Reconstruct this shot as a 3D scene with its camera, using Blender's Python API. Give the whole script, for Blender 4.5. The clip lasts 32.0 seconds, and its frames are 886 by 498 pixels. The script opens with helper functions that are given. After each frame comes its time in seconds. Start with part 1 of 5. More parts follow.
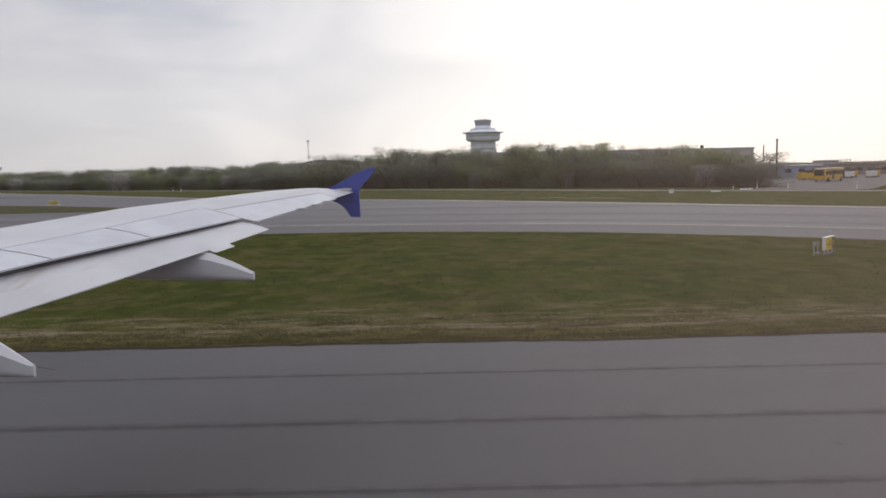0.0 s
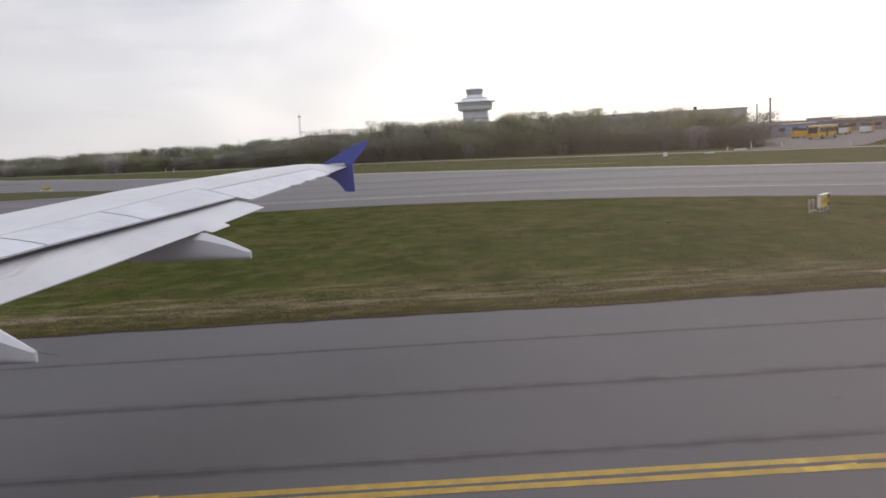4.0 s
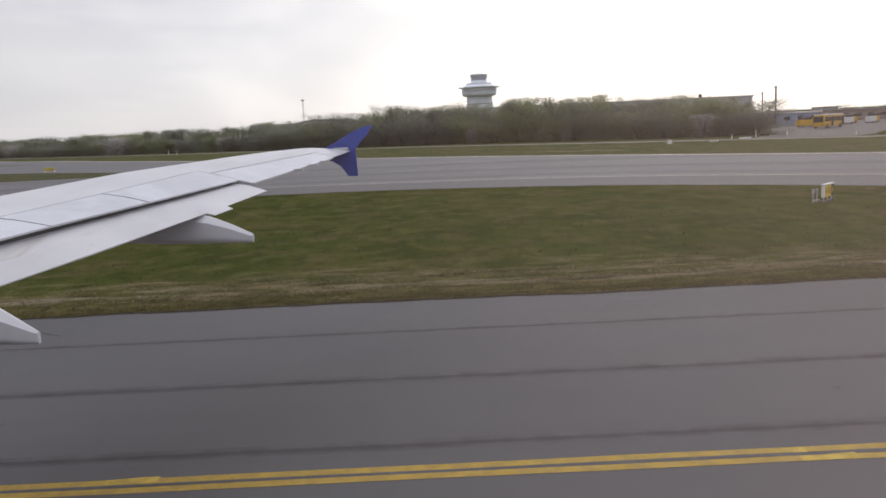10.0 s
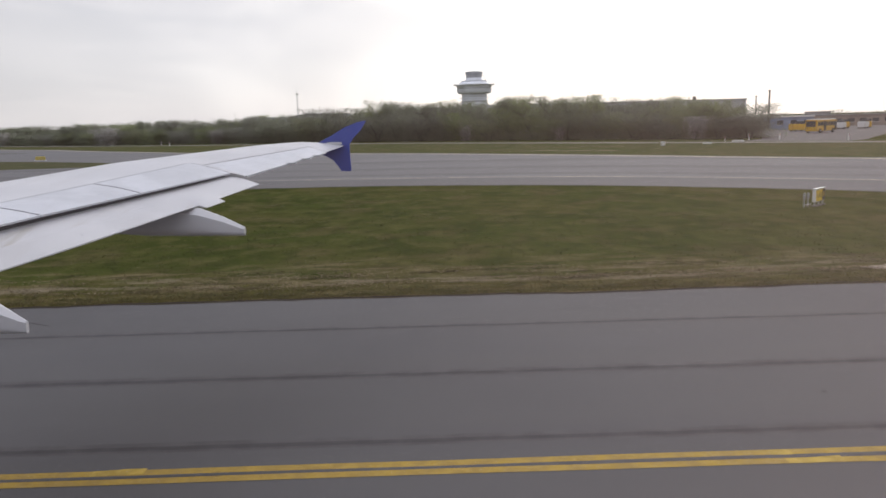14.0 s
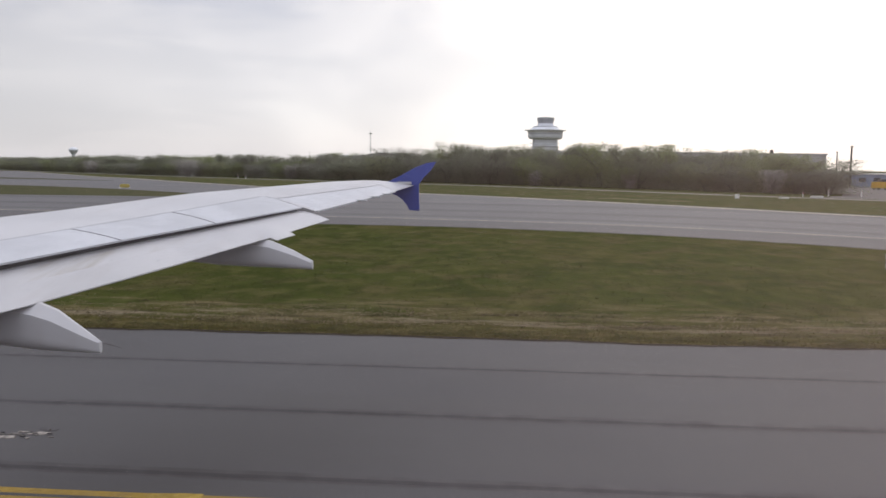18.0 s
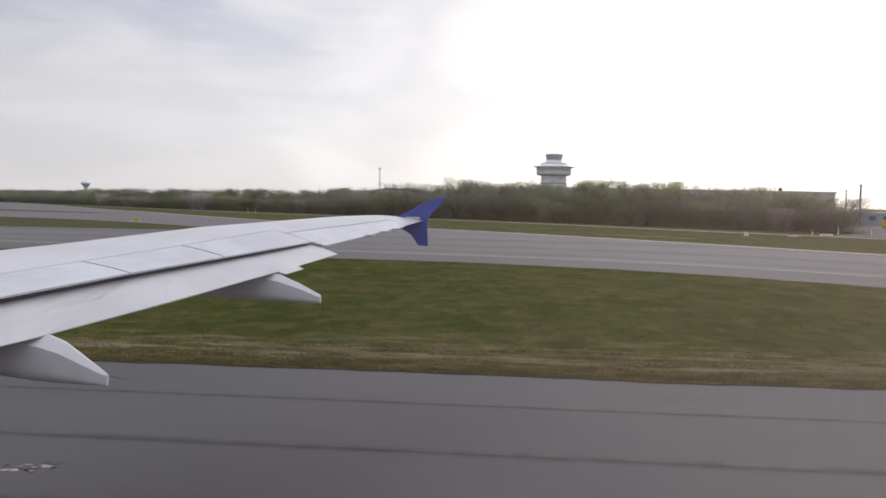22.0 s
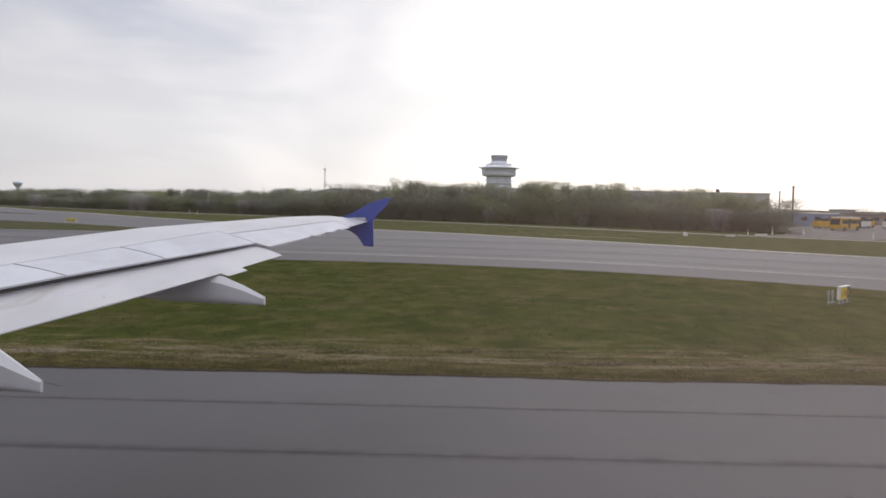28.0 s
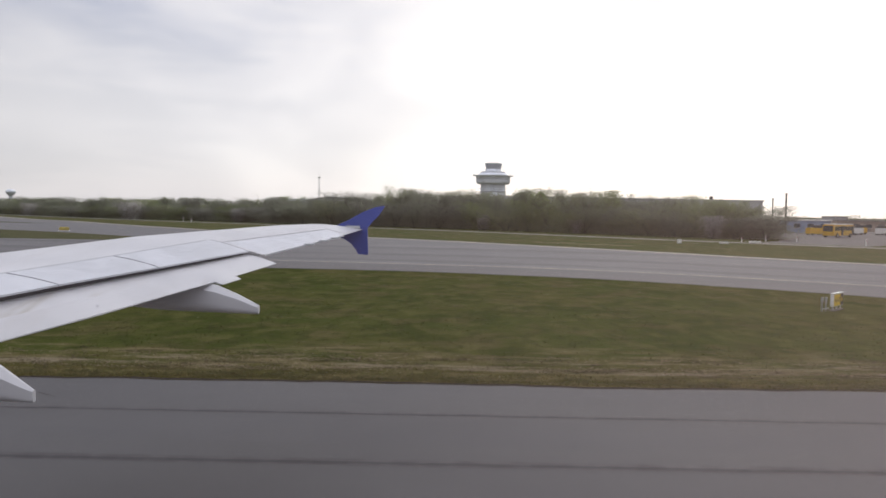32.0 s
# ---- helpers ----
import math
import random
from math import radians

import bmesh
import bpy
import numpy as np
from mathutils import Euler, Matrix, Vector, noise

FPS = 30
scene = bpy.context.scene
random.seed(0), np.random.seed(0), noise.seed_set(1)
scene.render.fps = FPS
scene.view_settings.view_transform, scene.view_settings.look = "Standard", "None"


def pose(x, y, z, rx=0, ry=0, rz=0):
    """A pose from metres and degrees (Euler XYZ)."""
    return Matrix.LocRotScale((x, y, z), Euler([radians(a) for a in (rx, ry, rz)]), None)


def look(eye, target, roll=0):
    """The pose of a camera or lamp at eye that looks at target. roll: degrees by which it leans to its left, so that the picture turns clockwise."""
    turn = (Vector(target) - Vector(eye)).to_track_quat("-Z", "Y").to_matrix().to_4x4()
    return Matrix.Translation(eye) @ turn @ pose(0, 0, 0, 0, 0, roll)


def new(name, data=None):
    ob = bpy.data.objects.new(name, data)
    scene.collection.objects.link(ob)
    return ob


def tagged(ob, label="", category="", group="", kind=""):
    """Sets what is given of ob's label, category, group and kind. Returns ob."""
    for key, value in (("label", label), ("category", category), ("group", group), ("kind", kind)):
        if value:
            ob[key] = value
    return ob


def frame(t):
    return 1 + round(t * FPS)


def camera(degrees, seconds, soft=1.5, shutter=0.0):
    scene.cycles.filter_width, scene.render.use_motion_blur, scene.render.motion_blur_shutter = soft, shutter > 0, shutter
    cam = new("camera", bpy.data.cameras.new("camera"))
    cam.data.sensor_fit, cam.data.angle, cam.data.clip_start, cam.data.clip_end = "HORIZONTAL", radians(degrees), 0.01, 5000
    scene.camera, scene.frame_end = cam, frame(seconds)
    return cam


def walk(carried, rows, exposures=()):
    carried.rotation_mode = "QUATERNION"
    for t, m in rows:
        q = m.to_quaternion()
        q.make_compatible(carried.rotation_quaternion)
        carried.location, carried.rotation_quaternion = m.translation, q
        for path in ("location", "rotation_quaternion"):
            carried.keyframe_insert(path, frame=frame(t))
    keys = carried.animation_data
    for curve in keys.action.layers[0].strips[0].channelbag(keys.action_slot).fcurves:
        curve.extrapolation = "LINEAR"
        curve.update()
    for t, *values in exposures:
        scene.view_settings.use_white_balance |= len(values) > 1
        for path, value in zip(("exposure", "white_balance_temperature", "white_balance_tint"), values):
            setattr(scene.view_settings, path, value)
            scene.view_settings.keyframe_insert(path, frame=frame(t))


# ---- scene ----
# The camera looks out of a cabin window of an airliner that stands on its taxiway; it stays at the
# window and only turns. x runs aft along the taxiway, y out from the window, z up.
EYE = (0.0, 0.0, 4.5)
HEADING = -0.8
cam = camera(59.74, 32.0, soft=1.65)
# seconds, turn to aft, tilt up, lean, in degrees
TURNS = [
    (0, -0.59, -5.90, 1.17), (0.5, -0.53, -6.18, 1.65), (1, -0.42, -6.45, 2.24), (1.5, -0.00, -6.89, 2.49), (2, -0.01, -6.96, 2.73),
    (2.5, -0.09, -7.10, 2.91), (3, -0.24, -7.35, 3.03), (3.5, -0.38, -7.68, 3.15), (5.5, -0.33, -8.77, 3.53), (6, -0.53, -8.81, 3.62),
    (6.5, -0.60, -8.72, 3.47), (7, -0.40, -8.67, 3.41), (7.5, -0.22, -8.59, 3.33), (8, -0.02, -8.48, 3.22), (8.5, 0.16, -8.57, 3.22),
    (9, 0.07, -8.62, 2.98), (9.5, -0.06, -8.74, 2.67), (10, -0.64, -9.09, 2.65), (10.5, -0.71, -9.36, 2.43), (11, -0.44, -9.41, 2.29),
    (11.5, -0.21, -9.48, 1.99), (12, -0.01, -9.45, 1.77), (12.5, 0.15, -9.52, 1.62), (13, 0.01, -9.66, 1.65), (13.5, 0.05, -9.55, 1.45),
    (14, -0.04, -9.34, 1.46), (14.5, -0.09, -9.46, 0.97), (16.5, -1.98, -7.98, -0.27), (17, -2.86, -7.40, -0.57), (17.5, -4.53, -6.72, -0.65),
    (18, -4.85, -6.20, -0.73), (18.5, -5.54, -5.22, -0.89), (19, -6.08, -4.48, -0.92), (19.5, -5.85, -3.94, -1.01), (20, -5.75, -3.59, -1.10),
    (20.5, -5.75, -3.43, -1.12), (21, -5.73, -3.31, -1.11), (21.5, -5.57, -3.41, -1.15), (22, -5.50, -3.59, -1.13), (22.5, -5.50, -3.77, -1.16),
    (23, -5.46, -3.90, -1.19), (23.5, -5.27, -3.86, -1.13), (24, -5.01, -3.75, -1.08), (24.5, -4.83, -3.67, -1.11), (26.5, -3.61, -3.83, -1.26),
    (27, -2.11, -3.69, -1.28), (27.5, -1.73, -3.65, -1.17), (28, -1.49, -3.46, -1.18), (28.5, -1.39, -3.33, -1.12), (29, -1.35, -3.14, -1.14),
    (29.5, -1.27, -3.01, -1.06), (30, -1.13, -2.88, -1.04), (30.5, -1.15, -2.92, -0.98), (31, -1.12, -2.95, -0.92), (31.5, -1.04, -3.01, -1.03),
    (32, -1.09, -2.87, -1.04),
]
walk(cam, [(t, pose(*EYE, 90 + tilt, 0, HEADING - turn) @ pose(0, 0, 0, 0, 0, -lean)) for t, turn, tilt, lean in TURNS],
     exposures=[(0, -0.14), (2, -0.04), (4, 0.05), (32, 0.05)])

# ---- world and sun ----
SUN_AZ, SUN_EL = radians(17), radians(24)
SUN_DIR = Vector((math.sin(SUN_AZ) * math.cos(SUN_EL), math.cos(SUN_AZ) * math.cos(SUN_EL), math.sin(SUN_EL)))


def nodes_of(tree):
    """A short way to add nodes and links to a node tree."""
    def add(kind, _in=None, operation="", data_type="", blend_type="", interpolation_type=""):
        n = tree.nodes.new(kind)
        if operation:
            n.operation = operation
        if data_type:
            n.data_type = data_type
        if blend_type:
            n.blend_type = blend_type
        if interpolation_type:
            n.interpolation_type = interpolation_type
        for k, v in (_in or {}).items():
            if isinstance(v, bpy.types.NodeSocket):
                tree.links.new(v, n.inputs[k])
            else:
                n.inputs[k].default_value = v
        return n
    return add


world = bpy.data.worlds.new("overcast_sky")
scene.world = world
world.use_nodes = True
world.node_tree.nodes.clear()
W = nodes_of(world.node_tree)
sky = W("ShaderNodeTexSky")
sky.sky_type, sky.sun_disc, sky.sun_elevation, sky.sun_rotation = "NISHITA", False, SUN_EL, SUN_AZ
way = W("ShaderNodeTexCoord").outputs["Generated"]
# the veil of cloud grows brighter towards the hidden sun and towards the zenith
aim = W("ShaderNodeVectorMath", {0: way, 1: SUN_DIR}, operation="DOT_PRODUCT").outputs["Value"]
flat = W("ShaderNodeMapping", {"Vector": way, "Scale": (1.0, 1.0, 2.2)}).outputs[0]
big = W("ShaderNodeTexNoise", {"Vector": flat, "Scale": 3.0, "Detail": 6.0, "Roughness": 0.52, "Distortion": 0.5}).outputs["Fac"]
fine = W("ShaderNodeTexNoise", {"Vector": flat, "Scale": 6.0, "Detail": 5.0, "Roughness": 0.5}).outputs["Fac"]
uneven = W("ShaderNodeMath", {0: W("ShaderNodeMath", {0: big, 1: 0.5}, operation="SUBTRACT").outputs[0], 1: 0.10}, operation="MULTIPLY").outputs[0]
near_sun = W("ShaderNodeMapRange", {"Value": W("ShaderNodeMath", {0: aim, 1: uneven}, operation="ADD").outputs[0], "From Min": 0.74, "From Max": 0.95, "To Min": 0.0, "To Max": 1.0}, interpolation_type="SMOOTHSTEP").outputs[0]
# a bank of cloud hangs over the forward half of the view; its lower edge rises towards the sun


def heading(az, el):
    az, el = radians(az), radians(el)
    return Vector((math.sin(az) * math.cos(el), math.cos(az) * math.cos(el), math.sin(el)))


BANK = heading(-9.0, 4.0).cross(heading(9.0, 13.5)).normalized()
if BANK.dot(heading(10, 4)) < 0:
    BANK = -BANK
soft_edge = W("ShaderNodeMath", {0: W("ShaderNodeMath", {0: big, 1: 0.5}, operation="SUBTRACT").outputs[0], 1: 0.40}, operation="MULTIPLY").outputs[0]
under = W("ShaderNodeMath", {0: W("ShaderNodeVectorMath", {0: way, 1: BANK}, operation="DOT_PRODUCT").outputs["Value"], 1: soft_edge}, operation="ADD").outputs[0]
under = W("ShaderNodeMapRange", {"Value": under, "From Min": -0.15, "From Max": 0.10}, interpolation_type="SMOOTHSTEP").outputs[0]
aft_sky = W("ShaderNodeMapRange", {"Value": W("ShaderNodeSeparateXYZ", {0: way}).outputs["X"], "From Min": 0.12, "From Max": 0.36}, interpolation_type="SMOOTHSTEP").outputs[0]
open_sky = W("ShaderNodeMath", {0: under, 1: aft_sky}, operation="MAXIMUM").outputs[0]
open_sky = W("ShaderNodeMapRange", {"Value": open_sky, "To Min": 0.15, "To Max": 1.0}).outputs[0]
near_sun = W("ShaderNodeMath", {0: near_sun, 1: open_sky}, operation="MULTIPLY").outputs[0]
both = W("ShaderNodeMath", {0: W("ShaderNodeMath", {0: fine, 1: 0.35}, operation="MULTIPLY").outputs[0], 1: big}, operation="ADD").outputs[0]
cover = W("ShaderNodeMapRange", {"Value": both, "From Min": 0.54, "From Max": 0.80}, interpolation_type="SMOOTHSTEP").outputs[0]
high = W("ShaderNodeMapRange", {"Value": W("ShaderNodeSeparateXYZ", {0: way}).outputs["Z"], "From Min": 0.10, "From Max": 0.27}, interpolation_type="SMOOTHSTEP").outputs[0]
dark_cloud = W("ShaderNodeMix", {0: high, 6: (0.655, 0.66, 0.712, 1), 7: (0.50, 0.53, 0.65, 1)}, data_type="RGBA")
even = W("ShaderNodeMapRange", {"Value": high, "To Min": 0.55, "To Max": 0.0}).outputs[0]
cover = W("ShaderNodeMath", {0: W("ShaderNodeMath", {0: cover, 1: W("ShaderNodeMapRange", {"Value": high, "To Min": 0.25, "To Max": 0.8}).outputs[0]}, operation="MULTIPLY").outputs[0], 1: even}, operation="ADD").outputs[0]
thin_way = W("ShaderNodeMapping", {"Vector": way, "Scale": (2.2, 2.2, 13.0), "Rotation": (0.0, radians(7), 0.0)}).outputs[0]
wisp = W("ShaderNodeTexNoise", {"Vector": thin_way, "Scale": 2.0, "Detail": 5.0, "Roughness": 0.55, "Distortion": 0.4}).outputs["Fac"]
wisps = W("ShaderNodeMapRange", {"Value": wisp, "From Min": 0.36, "From Max": 0.66, "To Min": -0.12, "To Max": 0.30}, interpolation_type="SMOOTHSTEP").outputs[0]
cover = W("ShaderNodeMath", {0: cover, 1: wisps}, operation="ADD").outputs[0]
cloud = W("ShaderNodeMix", {0: cover, 6: dark_cloud.outputs[2], 7: (0.83, 0.815, 0.85, 1)}, data_type="RGBA")
away = W("ShaderNodeMapRange", {"Value": aim, "From Min": 0.60, "From Max": 0.86, "To Min": 0.87, "To Max": 1.0}, interpolation_type="SMOOTHSTEP").outputs[0]
shaded = W("ShaderNodeVectorMath", {0: cloud.outputs[2], "Scale": away}, operation="SCALE").outputs[0]
glow = W("ShaderNodeMix", {0: near_sun, 6: shaded, 7: (1.22, 1.18, 1.16, 1)}, data_type="RGBA")
up = W("ShaderNodeSeparateXYZ", {0: way}).outputs["Z"]
rise = W("ShaderNodeMapRange", {"Value": up, "From Min": 0.25, "From Max": 0.9, "To Min": 1.0, "To Max": 2.0}).outputs[0]
veil = W("ShaderNodeBackground", {"Color": glow.outputs[2], "Strength": rise})
clear = W("ShaderNodeBackground", {"Color": sky.outputs[0], "Strength": 0.08})
W("ShaderNodeOutputWorld", {"Surface": W("ShaderNodeMixShader", {0: 0.9, 1: clear.outputs[0], 2: veil.outputs[0]}).outputs[0]})

sun = new("sun", bpy.data.lights.new("sun", "SUN"))
sun.data.energy, sun.data.angle, sun.data.color = 0.9, radians(14), (1.0, 0.95, 0.88)
sun.matrix_world = look(SUN_DIR * 100, (0, 0, 0))

# ---- materials ----


def material(name, rough=0.7, metal=0.0, spec=0.5):
    m = bpy.data.materials.new(name)
    m.use_nodes = True
    m.node_tree.nodes.clear()
    N = nodes_of(m.node_tree)
    b = N("ShaderNodeBsdfPrincipled", {"Roughness": rough, "Metallic": metal, "Specular IOR Level": spec})
    N("ShaderNodeOutputMaterial", {0: b.outputs[0]})
    return m, N, b, m.node_tree.links


def col(c):
    return (c[0], c[1], c[2], 1)


def mix(N, f, a, b, mode="MIX"):
    n = N("ShaderNodeMix", data_type="RGBA", blend_type=mode)
    for k, v in ((0, f), (6, a), (7, b)):
        if isinstance(v, bpy.types.NodeSocket):
            n.id_data.links.new(v, n.inputs[k])
        else:
            n.inputs[k].default_value = v if k == 0 else col(v)
    return n.outputs[2]


def place(N, scale=(1, 1, 1)):
    return N("ShaderNodeMapping", {"Vector": N("ShaderNodeTexCoord").outputs["Object"], "Scale": scale}).outputs[0]


def noise_of(N, where, scale, detail=4.0, rough=0.55, lo=0.35, hi=0.65):
    n = N("ShaderNodeTexNoise", {"Vector": where, "Scale": scale, "Detail": detail, "Roughness": rough})
    return N("ShaderNodeMapRange", {"Value": n.outputs["Fac"], "From Min": lo, "From Max": hi}, interpolation_type="SMOOTHSTEP").outputs[0]


def relief(N, b, height, strength, distance=0.02):
    n = N("ShaderNodeBump", {"Height": height, "Strength": strength, "Distance": distance})
    n.id_data.links.new(n.outputs[0], b.inputs["Normal"])


def plain(name, c, rough=0.6, metal=0.0, wear=0.12, scale=3.0, c2=None, spec=0.5):
    """A painted or bare surface with stains at two scales."""
    m, N, b, L = material(name, rough, metal, spec)
    p = place(N)
    c2 = c2 or tuple(v * (1 - 2.2 * wear) for v in c)
    one = mix(N, noise_of(N, p, scale, 5), c, c2)
    two = mix(N, noise_of(N, p, scale * 9, 3, lo=0.5, hi=0.8), one, tuple(v * (1 - wear) for v in c))
    L.new(two, b.inputs["Base Color"])
    r = N("ShaderNodeMapRange", {"Value": noise_of(N, p, scale * 4), "To Min": rough * 0.85, "To Max": min(1, rough * 1.2)}).outputs[0]
    L.new(r, b.inputs["Roughness"])
    relief(N, b, noise_of(N, p, scale * 20), 0.08, 0.01)
    return m


def asphalt_mat(name, base, tint, streak=0.5, fine=0.12, wide=1.0):
    m, N, b, L = material(name, 0.85, spec=0.22)
    p = place(N)
    long_p = place(N, (0.02 * wide, 0.55 * wide, 1))
    dark = tuple(v * 0.72 for v in base)
    c = mix(N, noise_of(N, p, 0.12, 5), base, tint)
    lanes = noise_of(N, long_p, 1.0, 4, 0.6, 0.38, 0.68)
    c = mix(N, N("ShaderNodeMath", {0: lanes, 1: streak}, operation="MULTIPLY").outputs[0], c, dark)
    fine_p = place(N, (0.12, 3.0, 1))
    c = mix(N, N("ShaderNodeMath", {0: noise_of(N, fine_p, 1.0, 5, 0.6), 1: fine}, operation="MULTIPLY").outputs[0], c, tuple(v * 1.2 for v in base))
    broad = noise_of(N, place(N, (0.035 * wide ** 0.5, 0.28 * wide, 1)), 1.0, 3, 0.55, 0.40, 0.64)
    c = mix(N, N("ShaderNodeMath", {0: broad, 1: streak * 1.3}, operation="MULTIPLY").outputs[0], c, tuple(v * 0.82 for v in base))
    wet = noise_of(N, place(N, (0.35, 0.7, 1)), 0.8, 6, 0.68, 0.56, 0.70)
    c = mix(N, N("ShaderNodeMath", {0: wet, 1: 0.35}, operation="MULTIPLY").outputs[0], c, tuple(v * 0.8 for v in base))
    grit = noise_of(N, p, 45, 2, 0.7, 0.3, 0.7)
    c = mix(N, N("ShaderNodeMath", {0: grit, 1: 0.25}, operation="MULTIPLY").outputs[0], c, dark)
    blot = noise_of(N, p, 0.9, 6, 0.65, 0.58, 0.75)
    c = mix(N, N("ShaderNodeMath", {0: blot, 1: 0.3}, operation="MULTIPLY").outputs[0], c, dark)
    L.new(c, b.inputs["Base Color"])
    L.new(N("ShaderNodeMapRange", {"Value": lanes, "To Min": 0.90, "To Max": 0.83}).outputs[0], b.inputs["Roughness"])
    relief(N, b, grit, 0.35, 0.006)
    return m


def grass_mat(name, tuft=False, pale=1.0, dull=0.0):
    """Mown airfield turf: drifts of lush and tired grass, and a dry, littered verge beside the taxiway."""
    m, N, b, L = material(name, 1.0, spec=0.0)
    p = place(N)

    def part_of(f, k):
        return N("ShaderNodeMath", {0: f, 1: k}, operation="MULTIPLY").outputs[0]

    green, olive, brown, straw = (0.040, 0.058, 0.010), (0.063, 0.066, 0.018), (0.092, 0.075, 0.036), (0.200, 0.167, 0.120)
    c = mix(N, noise_of(N, p, 0.07, 3, 0.5, 0.36, 0.64), green, olive)
    # drifts drawn out along the mowing
    c = mix(N, part_of(noise_of(N, place(N, (0.30, 0.24, 1)), 1.0, 4, 0.55, 0.46, 0.60), 0.85), c, (0.029, 0.043, 0.007))
    c = mix(N, part_of(noise_of(N, place(N, (0.34, 0.30, 2)), 1.0, 4, 0.55, 0.50, 0.64), 0.55), c, brown)
    c = mix(N, part_of(noise_of(N, place(N, (0.8, 0.55, 5)), 1.0, 3, 0.5, 0.50, 0.66), 0.50), c, (0.098, 0.096, 0.034))
    c = mix(N, part_of(noise_of(N, place(N, (1.5, 1.0, 7)), 1.0, 3, 0.5, 0.50, 0.66), 0.55), c, (0.024, 0.034, 0.008))
    y = N("ShaderNodeSeparateXYZ", {0: p}).outputs["Y"]
    shift = N("ShaderNodeMath", {0: noise_of(N, place(N, (0.22, 0.7, 1)), 1.0, 6, 0.68, 0.3, 0.7), 1: 5.0}, operation="MULTIPLY").outputs[0]
    wild = N("ShaderNodeMath", {0: shift, 1: y}, operation="ADD").outputs[0]
    verge = N("ShaderNodeMapRange", {"Value": wild, "From Min": 23.2, "From Max": 28.5, "To Min": 0.92, "To Max": 0.0}, interpolation_type="SMOOTHSTEP").outputs[0]
    dry = mix(N, noise_of(N, place(N, (0.35, 1.1, 1)), 1.0, 6, 0.72, 0.44, 0.58), (0.086, 0.077, 0.028), (0.178, 0.145, 0.086))
    dry = mix(N, part_of(noise_of(N, place(N, (0.4, 1.3, 1)), 1.0, 5, 0.68, 0.52, 0.62), 0.9), dry, (0.044, 0.036, 0.020))
    c = mix(N, verge, c, dry)
    # a greener strip next to the asphalt
    rim = N("ShaderNodeMapRange", {"Value": y, "From Min": 20.8, "From Max": 21.5, "To Min": 0.45, "To Max": 0.0}, interpolation_type="SMOOTHSTEP").outputs[0]
    lush = mix(N, noise_of(N, place(N, (0.6, 1.6, 1)), 1.0, 5, 0.65, 0.42, 0.6), (0.068, 0.074, 0.015), (0.128, 0.110, 0.038))
    c = mix(N, rim, c, lush)
    # two broken rows of pale litter and bare earth
    wave = N("ShaderNodeMath", {0: part_of(noise_of(N, place(N, (0.16, 0.10, 0)), 1.0, 4, 0.6, 0.2, 0.8), 1.0), 1: y}, operation="ADD").outputs[0]
    for at_y, half, amount, lo in ((21.7, 0.20, 1.0, 0.48), (22.95, 0.26, 0.85, 0.52)):
        broken = noise_of(N, place(N, (0.30, 1.5 + 0.3 * half, at_y)), 1.0, 6, 0.72, lo, lo + 0.10)
        off = N("ShaderNodeMath", {0: wave, 1: at_y + 0.5}, operation="SUBTRACT").outputs[0]
        near_row = N("ShaderNodeMapRange", {"Value": N("ShaderNodeMath", {0: off}, operation="ABSOLUTE").outputs[0], "From Min": half, "From Max": half * 2.4, "To Min": amount, "To Max": 0.0}).outputs[0]
        c = mix(N, N("ShaderNodeMath", {0: near_row, 1: broken}, operation="MULTIPLY").outputs[0], c, straw)
    if tuft:
        isl = N("ShaderNodeNewGeometry").outputs["Random Per Island"]
        c = mix(N, 1.0, c, (1.15, 1.14, 1.10), "MULTIPLY")
        c = mix(N, part_of(isl, 0.15), c, (0.17, 0.155, 0.065))
    else:
        c = mix(N, part_of(noise_of(N, p, 5, 3, 0.6), 0.25), c, (0.034, 0.042, 0.010))
        relief(N, b, noise_of(N, p, 6, 5, 0.65), 0.35, 0.05)
    c = mix(N, 1.0, c, (0.95, 0.95, 0.92), "MULTIPLY")
    if dull:
        c = mix(N, dull, c, (0.112, 0.104, 0.082))
    if pale > 1:
        c = mix(N, 1.0, c, (pale, pale * 0.96, pale * 1.1), "MULTIPLY")
    L.new(c, b.inputs["Base Color"])
    if tuft:
        thin = N("ShaderNodeBsdfTranslucent", {"Color": c})
        both_ways = N("ShaderNodeMixShader", {0: 0.5, 1: b.outputs[0], 2: thin.outputs[0]})
        L.new(both_ways.outputs[0], [n for n in m.node_tree.nodes if n.type == "OUTPUT_MATERIAL"][0].inputs[0])
    return m


def leaf_mat(name, a, b_, c_, spread=1.0):
    m, N, b, L = material(name, 0.85, spec=0.15)
    isl = N("ShaderNodeNewGeometry").outputs["Random Per Island"]
    c = mix(N, isl, a, b_)
    c = mix(N, N("ShaderNodeMath", {0: N("ShaderNodeObjectInfo").outputs["Random"], 1: spread}, operation="MULTIPLY").outputs[0], c, c_)
    L.new(c, b.inputs["Base Color"])
    thin = N("ShaderNodeBsdfTranslucent", {"Color": c})
    both_ways = N("ShaderNodeMixShader", {0: 0.75, 1: b.outputs[0], 2: thin.outputs[0]})
    L.new(both_ways.outputs[0], [n for n in m.node_tree.nodes if n.type == "OUTPUT_MATERIAL"][0].inputs[0])
    return m


